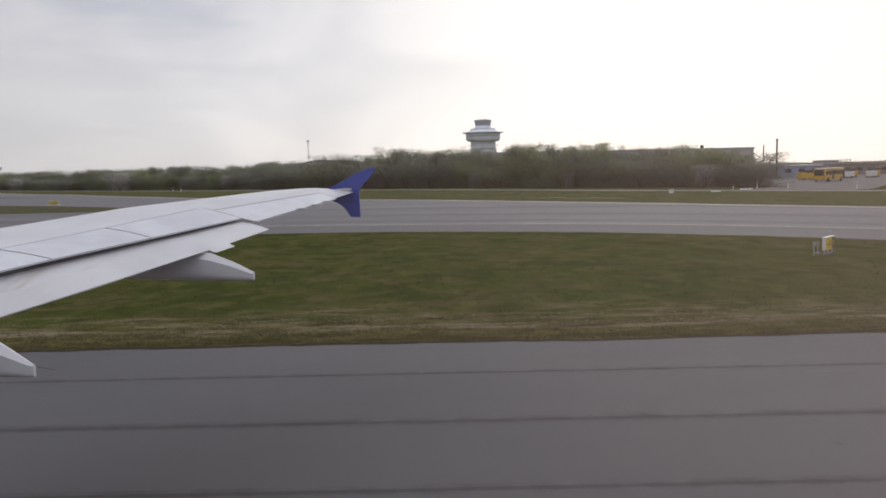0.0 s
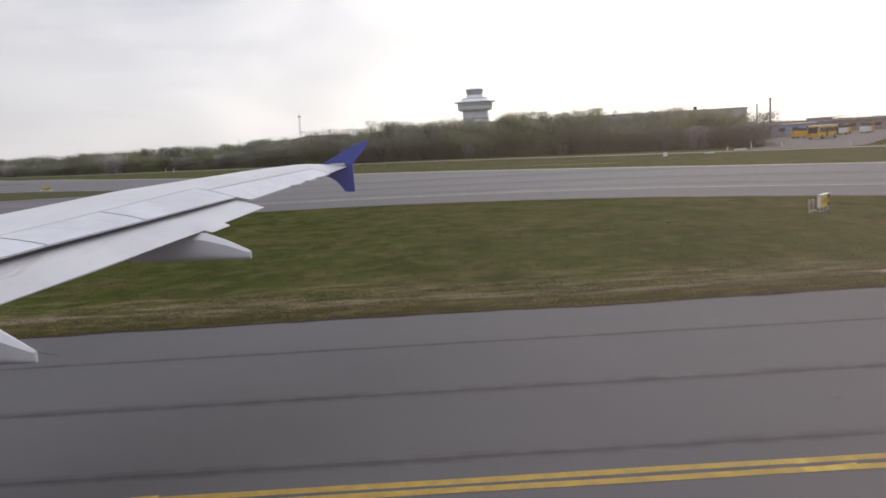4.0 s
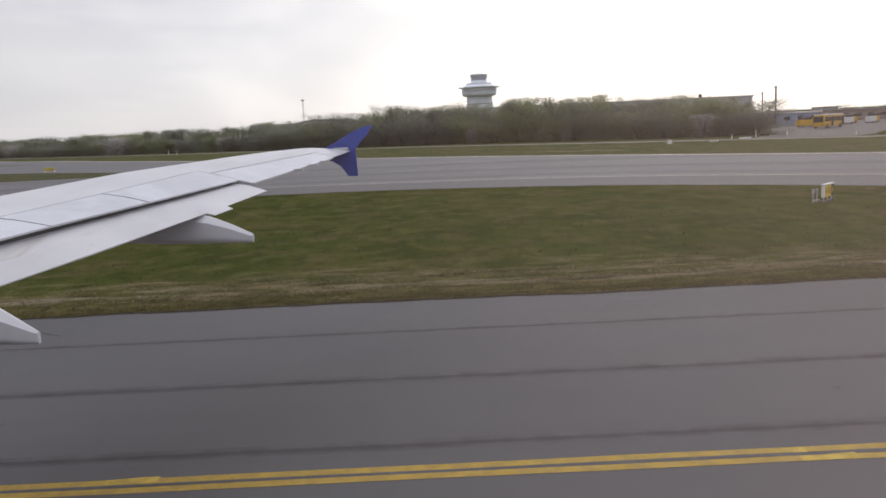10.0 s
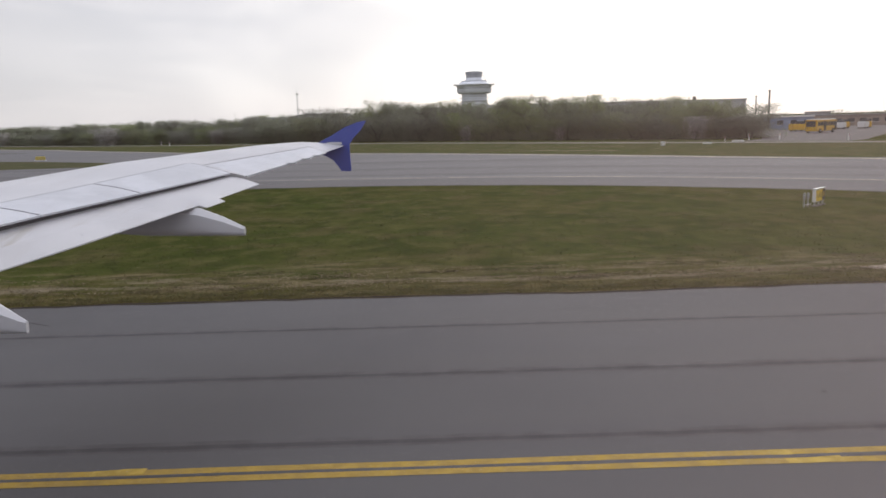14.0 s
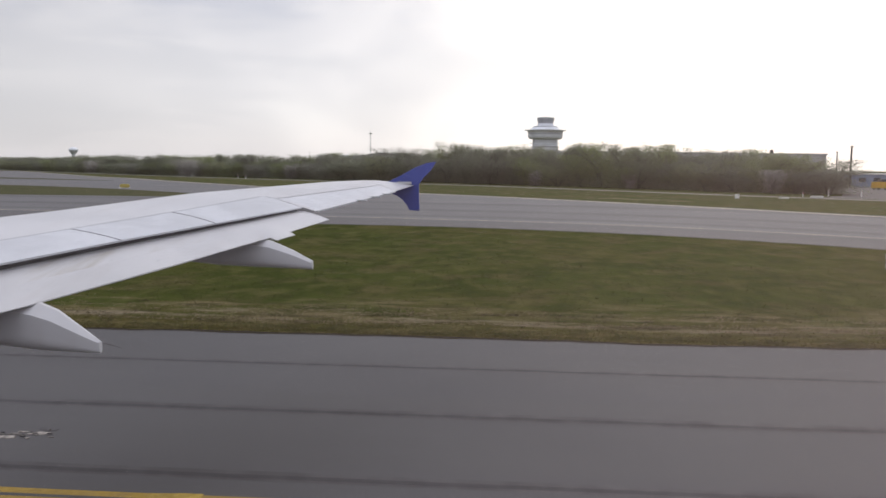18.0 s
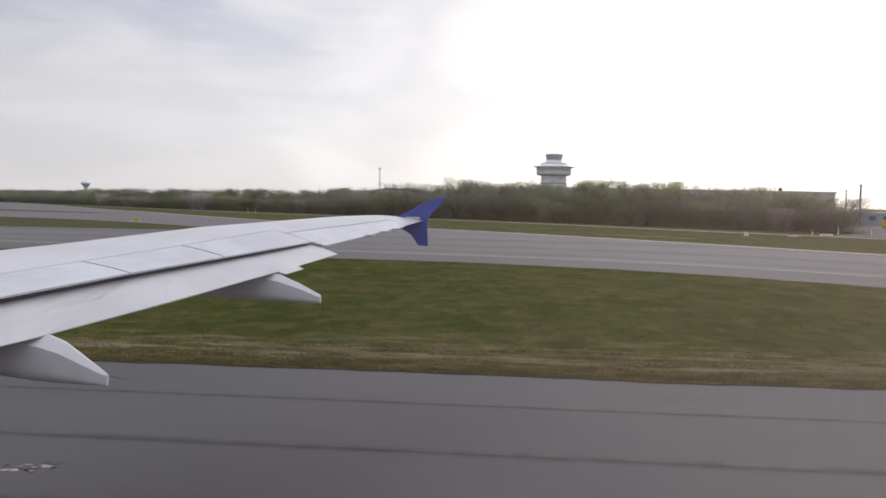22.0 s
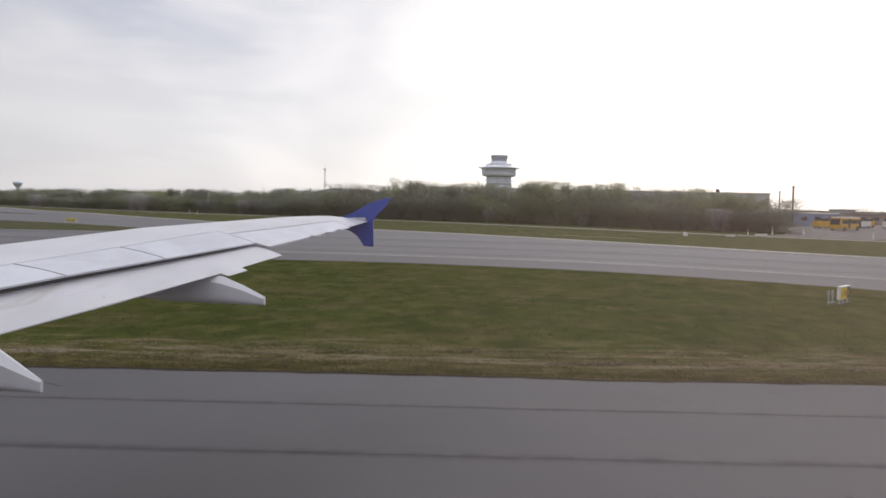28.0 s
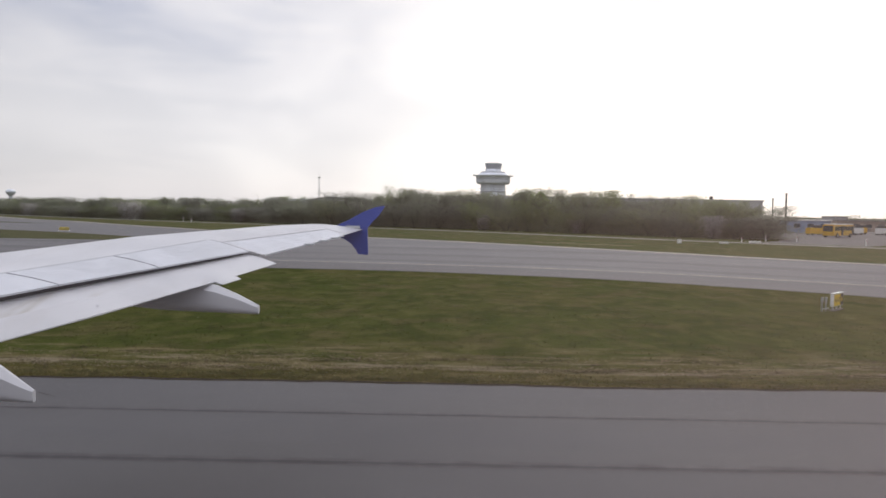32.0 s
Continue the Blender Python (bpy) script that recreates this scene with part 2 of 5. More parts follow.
def wing_mat(name="wing_paint", run=(0.6, 9, 1), dirt=(0.36, 0.37, 0.40), amount=0.22):
    m, N, b, L = material(name, 0.42, 0.0)
    p = place(N)
    base = mix(N, noise_of(N, p, 0.6, 4), (0.525, 0.522, 0.540), (0.455, 0.455, 0.475))
    streaks = noise_of(N, place(N, run), 1.0, 4, 0.6, 0.5, 0.75)
    c = mix(N, N("ShaderNodeMath", {0: streaks, 1: amount}, operation="MULTIPLY").outputs[0], base, dirt)
    spots = noise_of(N, p, 5.0, 6, 0.7, 0.62, 0.74)
    c = mix(N, N("ShaderNodeMath", {0: spots, 1: 0.25}, operation="MULTIPLY").outputs[0], c, (0.40, 0.39, 0.39))
    L.new(c, b.inputs["Base Color"])
    L.new(N("ShaderNodeMapRange", {"Value": spots, "To Min": 0.36, "To Max": 0.6}).outputs[0], b.inputs["Roughness"])
    return m


ASPHALT = asphalt_mat("taxiway_asphalt", (0.0855, 0.0855, 0.091), (0.071, 0.0715, 0.078), 0.36, 0.10)
ASPHALT_FAR = asphalt_mat("worn_asphalt", (0.135, 0.133, 0.139), (0.115, 0.114, 0.121), 0.7, 0.2, 0.32)
SHOULDER = asphalt_mat("dark_shoulder_asphalt", (0.109, 0.106, 0.111), (0.093, 0.091, 0.097), 0.5, 0.12, 0.4)
ROAD = plain("pale_road_concrete", (0.20, 0.19, 0.18), 0.95, spec=0.15, scale=0.4)
YARD = plain("yard_asphalt", (0.11, 0.10, 0.10), 0.95, spec=0.15, scale=0.3)
SEALANT = plain("bitumen_sealant", (0.055, 0.054, 0.060), 0.95, wear=0.06, scale=0.6, spec=0.12)
SEAM_STAIN = plain("stained_asphalt", (0.074, 0.073, 0.079), 0.92, wear=0.06, scale=0.6, spec=0.18)
YELLOW_LINE = plain("taxiway_yellow_paint", (0.35, 0.232, 0.036), 0.85, wear=0.2, scale=3.5, c2=(0.27, 0.180, 0.042), spec=0.2)
FRESH_LINE = plain("fresh_yellow_paint", (0.45, 0.31, 0.050), 0.8, wear=0.15, scale=4.0, spec=0.2)
PALE_LINE = plain("faded_line_paint", (0.44, 0.38, 0.26), 0.85, wear=0.2, scale=0.7, c2=(0.27, 0.25, 0.21))
PALE_SOIL = plain("bare_sandy_soil", (0.36, 0.31, 0.25), 0.95, wear=0.25, scale=3.0, spec=0.1)
DRY_PATCH = plain("thin_dry_turf", (0.17, 0.150, 0.085), 0.95, wear=0.25, scale=0.8, c2=(0.10, 0.095, 0.04), spec=0.05)
SOIL = plain("dark_soil", (0.030, 0.025, 0.019), 1.0, scale=3, spec=0.03)
GRASS = grass_mat("mown_meadow")
DRY_GRASS = grass_mat("dry_mown_grass", pale=1.3, dull=0.14)
ISLAND_GRASS = grass_mat("dull_mown_grass", dull=0.4)
TUFT = grass_mat("grass_blades", True)
CLOD = leaf_mat("torn_turf", (0.034, 0.028, 0.016), (0.070, 0.058, 0.030), (0.05, 0.04, 0.02), 0.0)
WEED = leaf_mat("coarse_weed_leaves", (0.060, 0.070, 0.018), (0.105, 0.102, 0.034), (0.09, 0.09, 0.03), 0.0)
STRAW = leaf_mat("cut_straw", (0.14, 0.115, 0.070), (0.25, 0.210, 0.140), (0.18, 0.15, 0.09), 0.0)
WING = wing_mat("wing_paint", (4.5, 0.45, 1), (0.40, 0.38, 0.38), 0.35)
FLAP = wing_mat("flap_paint", (7, 0.35, 3), (0.36, 0.335, 0.30), 0.75)
PANEL = plain("wing_panel_paint", (0.525, 0.535, 0.570), 0.4, wear=0.07, scale=0.8)
SEAL = plain("dark_rubber_seal", (0.10, 0.10, 0.11), 0.7, scale=4)
SCUFF = plain("chipped_paint", (0.33, 0.34, 0.38), 0.7, scale=8)
SEAL_PALE = plain("grey_panel_seam", (0.33, 0.33, 0.36), 0.6, scale=4)
# near-black colour that carries the shade under the spoilers
COVE_SHADE = plain("cove_shade_paint", (0.09, 0.09, 0.10), 0.7, scale=3)
BLUE = plain("royal_blue_paint", (0.028, 0.062, 0.34), 0.38, wear=0.1, scale=2.0)
GREY_PAINT = plain("pale_grey_paint", (0.55, 0.56, 0.58), 0.45, wear=0.1, scale=2.5)
TYRE = plain("tyre_rubber", (0.03, 0.03, 0.03), 0.8, scale=5)
STEEL = plain("galvanised_steel", (0.42, 0.43, 0.44), 0.5, 0.6, scale=5)
DARK_STEEL = plain("dark_steel", (0.06, 0.055, 0.055), 0.6, 0.3, scale=4)
WHITE = plain("white_paint", (0.74, 0.73, 0.70), 0.55, wear=0.1, scale=4)
RED = plain("red_sign_face", (0.42, 0.020, 0.030), 0.45, wear=0.06, scale=3)
BLACK = plain("black_sign_face", (0.018, 0.018, 0.016), 0.45, wear=0.06, scale=3)
YELLOW = plain("yellow_sign_face", (0.70, 0.47, 0.014), 0.45, wear=0.06, scale=3)
CLAD = plain("grey_wall_cladding", (0.34, 0.345, 0.36), 0.6, wear=0.1, scale=0.25)
HANGAR_CLAD = plain("pale_grey_cladding", (0.50, 0.50, 0.51), 0.6, wear=0.08, scale=0.25)
ROOF_GREY = plain("roof_felt", (0.25, 0.245, 0.24), 0.85, scale=0.3)
BLUE_DOOR = plain("blue_door_paint", (0.12, 0.24, 0.45), 0.6, scale=0.4)
BLUE_WALL = plain("faded_blue_wall", (0.25, 0.31, 0.42), 0.7, scale=0.4)
BRICK_WALL = plain("brown_brick_wall", (0.30, 0.25, 0.21), 0.9, scale=0.5)
TOWER_WHITE = plain("tower_white_panels", (0.82, 0.85, 0.90), 0.55, wear=0.08, scale=0.3)
TOWER_GREY = plain("tower_concrete", (0.66, 0.69, 0.73), 0.8, wear=0.08, scale=0.25)
GLASS = plain("dark_window_glass", (0.035, 0.045, 0.055), 0.12, wear=0.05, scale=0.5)
# dark glazing paled: the haze of distance is put into its colour
TOWER_GLASS = plain("haze_paled_tower_glazing", (0.38, 0.395, 0.42), 0.35, wear=0.05, scale=0.5)
HOOD = plain("faded_yellow_hood", (0.50, 0.40, 0.09), 0.6, scale=1)
BUS_YELLOW = plain("bus_yellow_paint", (0.62, 0.36, 0.015), 0.4, wear=0.08, scale=0.8)
BARK = plain("grey_brown_bark", (0.125, 0.117, 0.102), 0.95, scale=2.0)
LEAVES = leaf_mat("young_leaves_and_twigs", (0.246, 0.254, 0.212), (0.302, 0.304, 0.258), (0.238, 0.27, 0.165), 0.8)
FRESH = leaf_mat("fresh_green_leaves", (0.262, 0.286, 0.172), (0.328, 0.342, 0.215), (0.262, 0.315, 0.135), 0.8)
TWIGS = leaf_mat("bare_twigs", (0.25, 0.235, 0.22), (0.30, 0.285, 0.265), (0.27, 0.25, 0.23), 0.5)
BLOSSOM = leaf_mat("pale_blossom", (0.42, 0.40, 0.37), (0.60, 0.58, 0.55), (0.48, 0.45, 0.41), 0.4)
NEEDLES = leaf_mat("dark_spruce_needles", (0.032, 0.042, 0.030), (0.062, 0.072, 0.050), (0.04, 0.045, 0.03), 0.4)



def pane_mat():
    """Scratched acrylic: nearly clear, with a faint milky veil, stronger in a smudge on the aft side, that stands in
    for sun glare and distance haze.
    """
    m, N, b, L = material("scratched_acrylic_glare_haze", 0.1)
    p = place(N)
    smudge = N("ShaderNodeTexNoise", {"Vector": p, "Scale": 16.0, "Detail": 3.0}).outputs["Fac"]
    aft = N("ShaderNodeMapRange", {"Value": N("ShaderNodeSeparateXYZ", {0: p}).outputs["X"], "From Min": -0.022, "From Max": 0.055, "To Min": 0.0, "To Max": 0.26}, interpolation_type="SMOOTHSTEP").outputs[0]
    level = N("ShaderNodeMath", {0: N("ShaderNodeMath", {0: N("ShaderNodeSeparateXYZ", {0: p}).outputs["Z"], 1: 4.5005}, operation="SUBTRACT").outputs[0]}, operation="ABSOLUTE").outputs[0]
    middle = N("ShaderNodeMapRange", {"Value": level, "From Min": 0.002, "From Max": 0.013, "To Min": 1.0, "To Max": 0.85}, interpolation_type="SMOOTHSTEP").outputs[0]
    aft = N("ShaderNodeMath", {0: aft, 1: middle}, operation="MULTIPLY").outputs[0]
    # even veil for distance haze, plus a warm aft veil for glare
    haze = N("ShaderNodeMath", {0: N("ShaderNodeMath", {0: aft, 1: smudge}, operation="MULTIPLY").outputs[0], 1: 0.019}, operation="ADD").outputs[0]
    clear_way = N("ShaderNodeBsdfTransparent")
    milky = N("ShaderNodeBsdfTranslucent", {"Color": (1.0, 0.72, 0.61, 1)})
    both_ways = N("ShaderNodeMixShader", {0: haze, 1: clear_way.outputs[0], 2: milky.outputs[0]})
    L.new(both_ways.outputs[0], [n for n in m.node_tree.nodes if n.type == "OUTPUT_MATERIAL"][0].inputs[0])
    return m


PANE = pane_mat()

# ---- building helpers ----


def mesh_from(name, verts, faces, mat, smooth=False):
    me = bpy.data.meshes.new(name)
    me.from_pydata([tuple(v) for v in verts], [], faces)
    me.materials.append(mat)
    if smooth:
        me.polygons.foreach_set("use_smooth", [True] * len(me.polygons))
    me.update()
    return me


def thing(name, x=0.0, y=0.0, z=0.0, turn=0.0, **tags):
    e = new(name)
    e.empty_display_size = 0.2
    e.matrix_world = pose(x, y, z, 0, 0, turn)
    return tagged(e, **tags)


def put(name, me, parent, label="", at=(0, 0, 0), turn=0.0):
    ob = new(name, me)
    ob.parent = parent
    ob.location, ob.rotation_euler = at, (0, 0, radians(turn))
    return tagged(ob, label=label)


def part(name, bm, mat, parent, label="", smooth=False):
    me = bpy.data.meshes.new(name)
    bm.to_mesh(me)
    bm.free()
    me.materials.append(mat)
    if smooth:
        me.polygons.foreach_set("use_smooth", [True] * len(me.polygons))
    return put(name, me, parent, label)


def box(sx, sy, sz, at=(0, 0, 0), bevel=0.0, turn=(0, 0, 0)):
    """A box standing on its base point, with bevelled edges."""
    bm = bmesh.new()
    bmesh.ops.create_cube(bm, size=1)
    bmesh.ops.scale(bm, vec=(sx, sy, sz), verts=bm.verts)
    if bevel:
        bmesh.ops.bevel(bm, geom=bm.edges[:], offset=bevel, segments=2, affect="EDGES")
    bmesh.ops.translate(bm, vec=(0, 0, sz / 2), verts=bm.verts)
    bmesh.ops.transform(bm, matrix=pose(*at, *turn), verts=bm.verts)
    return bm


def rod(r0, r1, h, at=(0, 0, 0), n=12, turn=(0, 0, 0)):
    bm = bmesh.new()
    bmesh.ops.create_cone(bm, cap_ends=True, segments=n, radius1=r0, radius2=r1, depth=h)
    bmesh.ops.translate(bm, vec=(0, 0, h / 2), verts=bm.verts)
    bmesh.ops.transform(bm, matrix=pose(*at, *turn), verts=bm.verts)
    return bm


def turned(profile, n=32, mat=None, name="body"):
    """A body turned round the z axis from (radius, height) pairs."""
    v, f = [], []
    for r, z in profile:
        v += [(r * math.cos(2 * math.pi * i / n), r * math.sin(2 * math.pi * i / n), z) for i in range(n)]
    for k in range(len(profile) - 1):
        f += [(k * n + i, k * n + (i + 1) % n, (k + 1) * n + (i + 1) % n, (k + 1) * n + i) for i in range(n)]
    f += [tuple(range(n - 1, -1, -1)), tuple(range((len(profile) - 1) * n, len(profile) * n))]
    return mesh_from(name, v, f, mat)


def loft(sections, mat, name, smooth=True, closed=True):
    """Skins a row of rings that have equal counts of points."""
    n = len(sections[0])
    v = [p for s in sections for p in s]
    f = []
    for k in range(len(sections) - 1):
        for i in range(n if closed else n - 1):
            j = (i + 1) % n
            f.append((k * n + i, k * n + j, (k + 1) * n + j, (k + 1) * n + i))
    if closed:
        f += [tuple(range(n - 1, -1, -1)), tuple(range((len(sections) - 1) * n, len(sections) * n))]
    me = mesh_from(name, v, f, mat, smooth)
    if smooth:
        me.set_sharp_from_angle(angle=radians(28))
    return me


def sheet(name, outline, z, mat, thick=0.0, **tags):
    """A flat piece of ground from its outline; its rim goes down into the ground."""
    if sum(p[0] * q[1] - q[0] * p[1] for p, q in zip(outline, outline[1:] + outline[:1])) < 0:
        outline = outline[::-1]
    n = len(outline)
    v = [(x, y, z) for x, y in outline] + [(x, y, z - thick) for x, y in outline]
    f = [tuple(range(n))] + [(i, n + i, n + (i + 1) % n, (i + 1) % n) for i in range(n)]
    return tagged(new(name, mesh_from(name, v, f, mat)), **tags)


def ribbon(line, w, z, wobble=0.0, seed=1, step=None):
    """Verts and faces of a band of width w along a line, with wavy edges where asked."""
    rnd = random.Random(seed)
    pts = []
    for (x0, y0), (x1, y1) in zip(line[:-1], line[1:]):
        n = max(1, int(math.hypot(x1 - x0, y1 - y0) / (step or 1e9)))
        pts += [(x0 + (x1 - x0) * i / n, y0 + (y1 - y0) * i / n) for i in range(n)]
    pts.append(line[-1])
    v, f = [], []
    drift = 0.0
    for i, (x, y) in enumerate(pts):
        a, b = pts[max(0, i - 1)], pts[min(len(pts) - 1, i + 1)]
        d = math.hypot(b[0] - a[0], b[1] - a[1])
        nx, ny = -(b[1] - a[1]) / d, (b[0] - a[0]) / d
        drift = 0.8 * drift + rnd.uniform(-wobble, wobble)
        l, r = w / 2 * rnd.uniform(1 - 3 * wobble, 1 + 3 * wobble), w / 2 * rnd.uniform(1 - 3 * wobble, 1 + 3 * wobble)
        v += [(x + nx * (l + drift), y + ny * (l + drift), z), (x - nx * (r - drift), y - ny * (r - drift), z)]
    f = [(2 * i, 2 * i + 1, 2 * i + 3, 2 * i + 2) for i in range(len(pts) - 1)]
    return v, f


def band(name, line, w, z, mat, wobble=0.0, seed=1, step=None, **tags):
    return tagged(new(name, mesh_from(name, *ribbon(line, w, z, wobble, seed, step), mat)), **tags)


def smoothed(points, n=8):
    """A smooth curve through the points."""
    out = []
    p = [points[0], *points, points[-1]]
    for i in range(1, len(p) - 2):
        for k in range(n):
            t = k / n
            out.append(tuple(0.5 * (2 * p[i][a] + (p[i + 1][a] - p[i - 1][a]) * t + (2 * p[i - 1][a] - 5 * p[i][a] + 4 * p[i + 1][a] - p[i + 2][a]) * t * t
                                    + (3 * p[i][a] - p[i - 1][a] - 3 * p[i + 1][a] + p[i + 2][a]) * t ** 3) for a in (0, 1)))
    out.append(points[-1])
    return out


def letters(text, size, mat, parent, at, turn, name="lettering"):
    """Words as a thin mesh, standing upright, facing along the local -y axis of its parent."""
    cu = bpy.data.curves.new(name, "FONT")
    cu.body, cu.size, cu.extrude, cu.align_x, cu.align_y = text, size, 0.004, "CENTER", "CENTER"
    tmp = new(name, cu)
    bpy.context.view_layer.update()
    me = bpy.data.meshes.new_from_object(tmp.evaluated_get(bpy.context.evaluated_depsgraph_get()))
    bpy.data.objects.remove(tmp)
    me.materials.clear()
    me.materials.append(mat)
    me.transform(pose(0, 0, 0, 90, 0, 0))
    ob = new(name, me)
    ob.parent = parent
    ob.location, ob.rotation_euler = at, (0, 0, radians(turn))
    return ob

# ---- the ground and its pavements ----
ground_me = mesh_from("ground", [(-4600, -4600, 0), (4600, -4600, 0), (4600, 4600, 0), (-4600, 4600, 0)], [(0, 1, 2, 3)], GRASS)
tagged(new("ground", ground_me), label="mown green airfield grass with brown and dry patches", category="grass", kind="structure")

NEAR_EDGE = 19.64
MEADOW_FAR = [(47.9, 22.3), (41.9, 28.2), (33.3, 35.4), (25.4, 43.2), (18.0, 48.4), (11.0, 52.2), (2.0, 55.2), (-6.0, 56.6), (-18.0, 57.0), (-33.0, 57.8), (-60.0, 58.6), (-160.0, 60.0)]
EXIT_FAR = [(125.0, 12.0), (71.3, 52.8), (52.1, 68.4), (43.4, 75.4), (33.2, 84.6), (25.4, 92.4), (2.3, 112.6), (-12.0, 122.6), (-34.0, 137.0), (-56.0, 157.0), (-76.0, 177.0), (-95.0, 198.0), (-115.0, 215.0), (-142.0, 245.0), (-185.0, 290.0), (-230.0, 322.0), (-330.0, 392.0)]
ISLAND = [(-29.8, 98.5), (-34.0, 97.6), (-43.0, 97.4), (-57.0, 96.5), (-71.0, 95.0), (-86.0, 94.5), (-170.0, 93.0), (-170.0, 150.0), (-120.0, 139.5), (-94.0, 134.0), (-77.0, 128.5), (-61.0, 120.5), (-46.0, 110.0), (-34.0, 101.0)]


def ragged(line, amount, seed, step=1.2):
    rnd = random.Random(seed)
    out = []
    for (x0, y0), (x1, y1) in zip(line[:-1], line[1:]):
        n = max(1, int(math.hypot(x1 - x0, y1 - y0) / step))
        out += [(x0 + (x1 - x0) * i / n + rnd.uniform(-amount, amount), y0 + (y1 - y0) * i / n + rnd.uniform(-amount, amount)) for i in range(n)]
    return out + [line[-1]]


# the taxiway under the aircraft, up to the meadow's near edge
near_rim = ragged([(47.6, NEAR_EDGE + 0.5), (30.0, NEAR_EDGE + 0.3), (0.0, NEAR_EDGE), (-45.0, NEAR_EDGE), (-160.0, NEAR_EDGE)], 0.07, 4)
sheet("taxiway", near_rim + [(-160, -60), (125, -60), (125, NEAR_EDGE)], 0.020, ASPHALT, 0.05,
      label="grey asphalt taxiway with dark tyre and seam streaks", category="taxiway", kind="structure")
# the angled exit and the taxiway beyond the meadow
far_rim = ragged(smoothed(MEADOW_FAR), 0.10, 5, 2.0)
exit_rim = ragged(smoothed(EXIT_FAR), 0.08, 6, 3.0)
sheet("exit_taxiway", [(47.9, NEAR_EDGE + 0.45)] + far_rim + [(-300, 61)] + exit_rim[::-1], 0.014, ASPHALT_FAR, 0.05,
      label="worn pale grey asphalt taxiway beyond the meadow", category="taxiway", kind="structure")
sheet("grass_island", ragged(smoothed(ISLAND + ISLAND[:1], 4), 0.08, 7, 4.0)[:-1], 0.030, ISLAND_GRASS, 0.04,
      label="green grass island between two taxiways", category="grass", kind="structure")
sheet("far_island", ragged(smoothed([(-88.0, 171.0), (-110.0, 176.0), (-150.0, 184.0), (-230.0, 200.0), (-230.0, 216.0), (-150.0, 194.0), (-112.0, 183.0), (-88.0, 171.0)], 4), 0.2, 17, 4.0)[:-1], 0.030, ISLAND_GRASS, 0.04,
      label="thin strip of dull grass between far pavements", category="grass", kind="structure")


def between(name, one, two, z, mat, **tags):
    """A strip of ground between two lines of equal counts of points."""
    n = len(one)
    v = [(x, y, z) for x, y in one] + [(x, y, z) for x, y in two]
    return tagged(new(name, mesh_from(name, v, [(i, i + 1, n + i + 1, n + i)[::-1] for i in range(n - 1)], mat)), **tags)


SHOULDER_IN = [(50.0, 22.5), (42.0, 28.3), (33.0, 35.6), (25.0, 43.4), (18.0, 48.5), (8.0, 53.4), (-3.5, 56.3), (-17.0, 57.1), (-60.0, 58.7), (-160.0, 60.1)]
SHOULDER_OUT = [(56.5, 29.6), (47.0, 37.5), (39.5, 43.3), (28.0, 51.0), (18.0, 57.2), (8.0, 61.2), (-3.5, 63.4), (-17.0, 64.8), (-60.0, 66.6), (-160.0, 68.6)]
between("taxiway_shoulder", smoothed(SHOULDER_IN), smoothed(SHOULDER_OUT), 0.0165, SHOULDER,
        label="darker asphalt shoulder between grass and guide line", category="taxiway", kind="structure")
# painted lines
for k, y in enumerate((9.675, 9.41)):
    band("edge_line", [(-160, y), (-55, y), (0, y), (125, y)], 0.165, 0.0245, YELLOW_LINE, 0.012, 11 + k, 1.0,
         label="solid yellow taxiway edge line, slightly worn", category="road marking", group="double yellow edge line", kind="structure")
band("line_gap", [(-160, 9.5425), (125, 9.5425)], 0.12, 0.0243, SEAM_STAIN, 0.02, 15, 1.0,
     label="grimy asphalt between the two yellow lines", category="stain", group="stains of the taxiway", kind="structure")
for x0, x1, y in ((4.55, 5.30, 9.41), (4.42, 4.72, 9.675), (13.6, 15.7, 9.41), (-4.6, -3.9, 9.675)):
    band("repainted_line", [(x0, y), (x1, y)], 0.16, 0.0262, FRESH_LINE, 0.03, int(90 + x0), 0.2,
         label="short repainted piece of the yellow line", category="road marking", group="double yellow edge line", kind="structure")
GUIDE = [(120.0, -20.0), (80.0, 11.0), (58.2, 28.9), (47.4, 37.8), (40.0, 43.6), (28.3, 51.4), (18.0, 57.6), (8.0, 61.6), (-3.5, 63.8), (-17.0, 65.2), (-60.0, 67.0), (-160.0, 69.0)]
band("guide_line", smoothed(GUIDE), 0.24, 0.019, PALE_LINE, 0.02, 21, 2.0, label="faded yellow taxiway guide line", category="road marking", kind="structure")
band("shoulder_line", [(x - 1.0, y - 1.3) for x, y in smoothed(EXIT_FAR)], 0.9, 0.019, PALE_LINE, 0.03, 22, 3.0,
     label="faded pale line along the taxiway shoulder", category="road marking", kind="structure")

# long stains and seams of the exit taxiway, parallel to its guide line
for k, (out, w) in enumerate(((4.0, 2.2), (13.0, 3.2), (27.0, 4.0))):
    band("exit_stain", [(x + 0.35 * out, y + 0.94 * out) for x, y in smoothed(GUIDE[2:])], w, 0.0182 + 0.0002 * k, SHOULDER, 0.09, 231 + k, 2.0,
         label="long darker streak in the worn asphalt", category="stain", group="streaks of the exit", kind="structure")
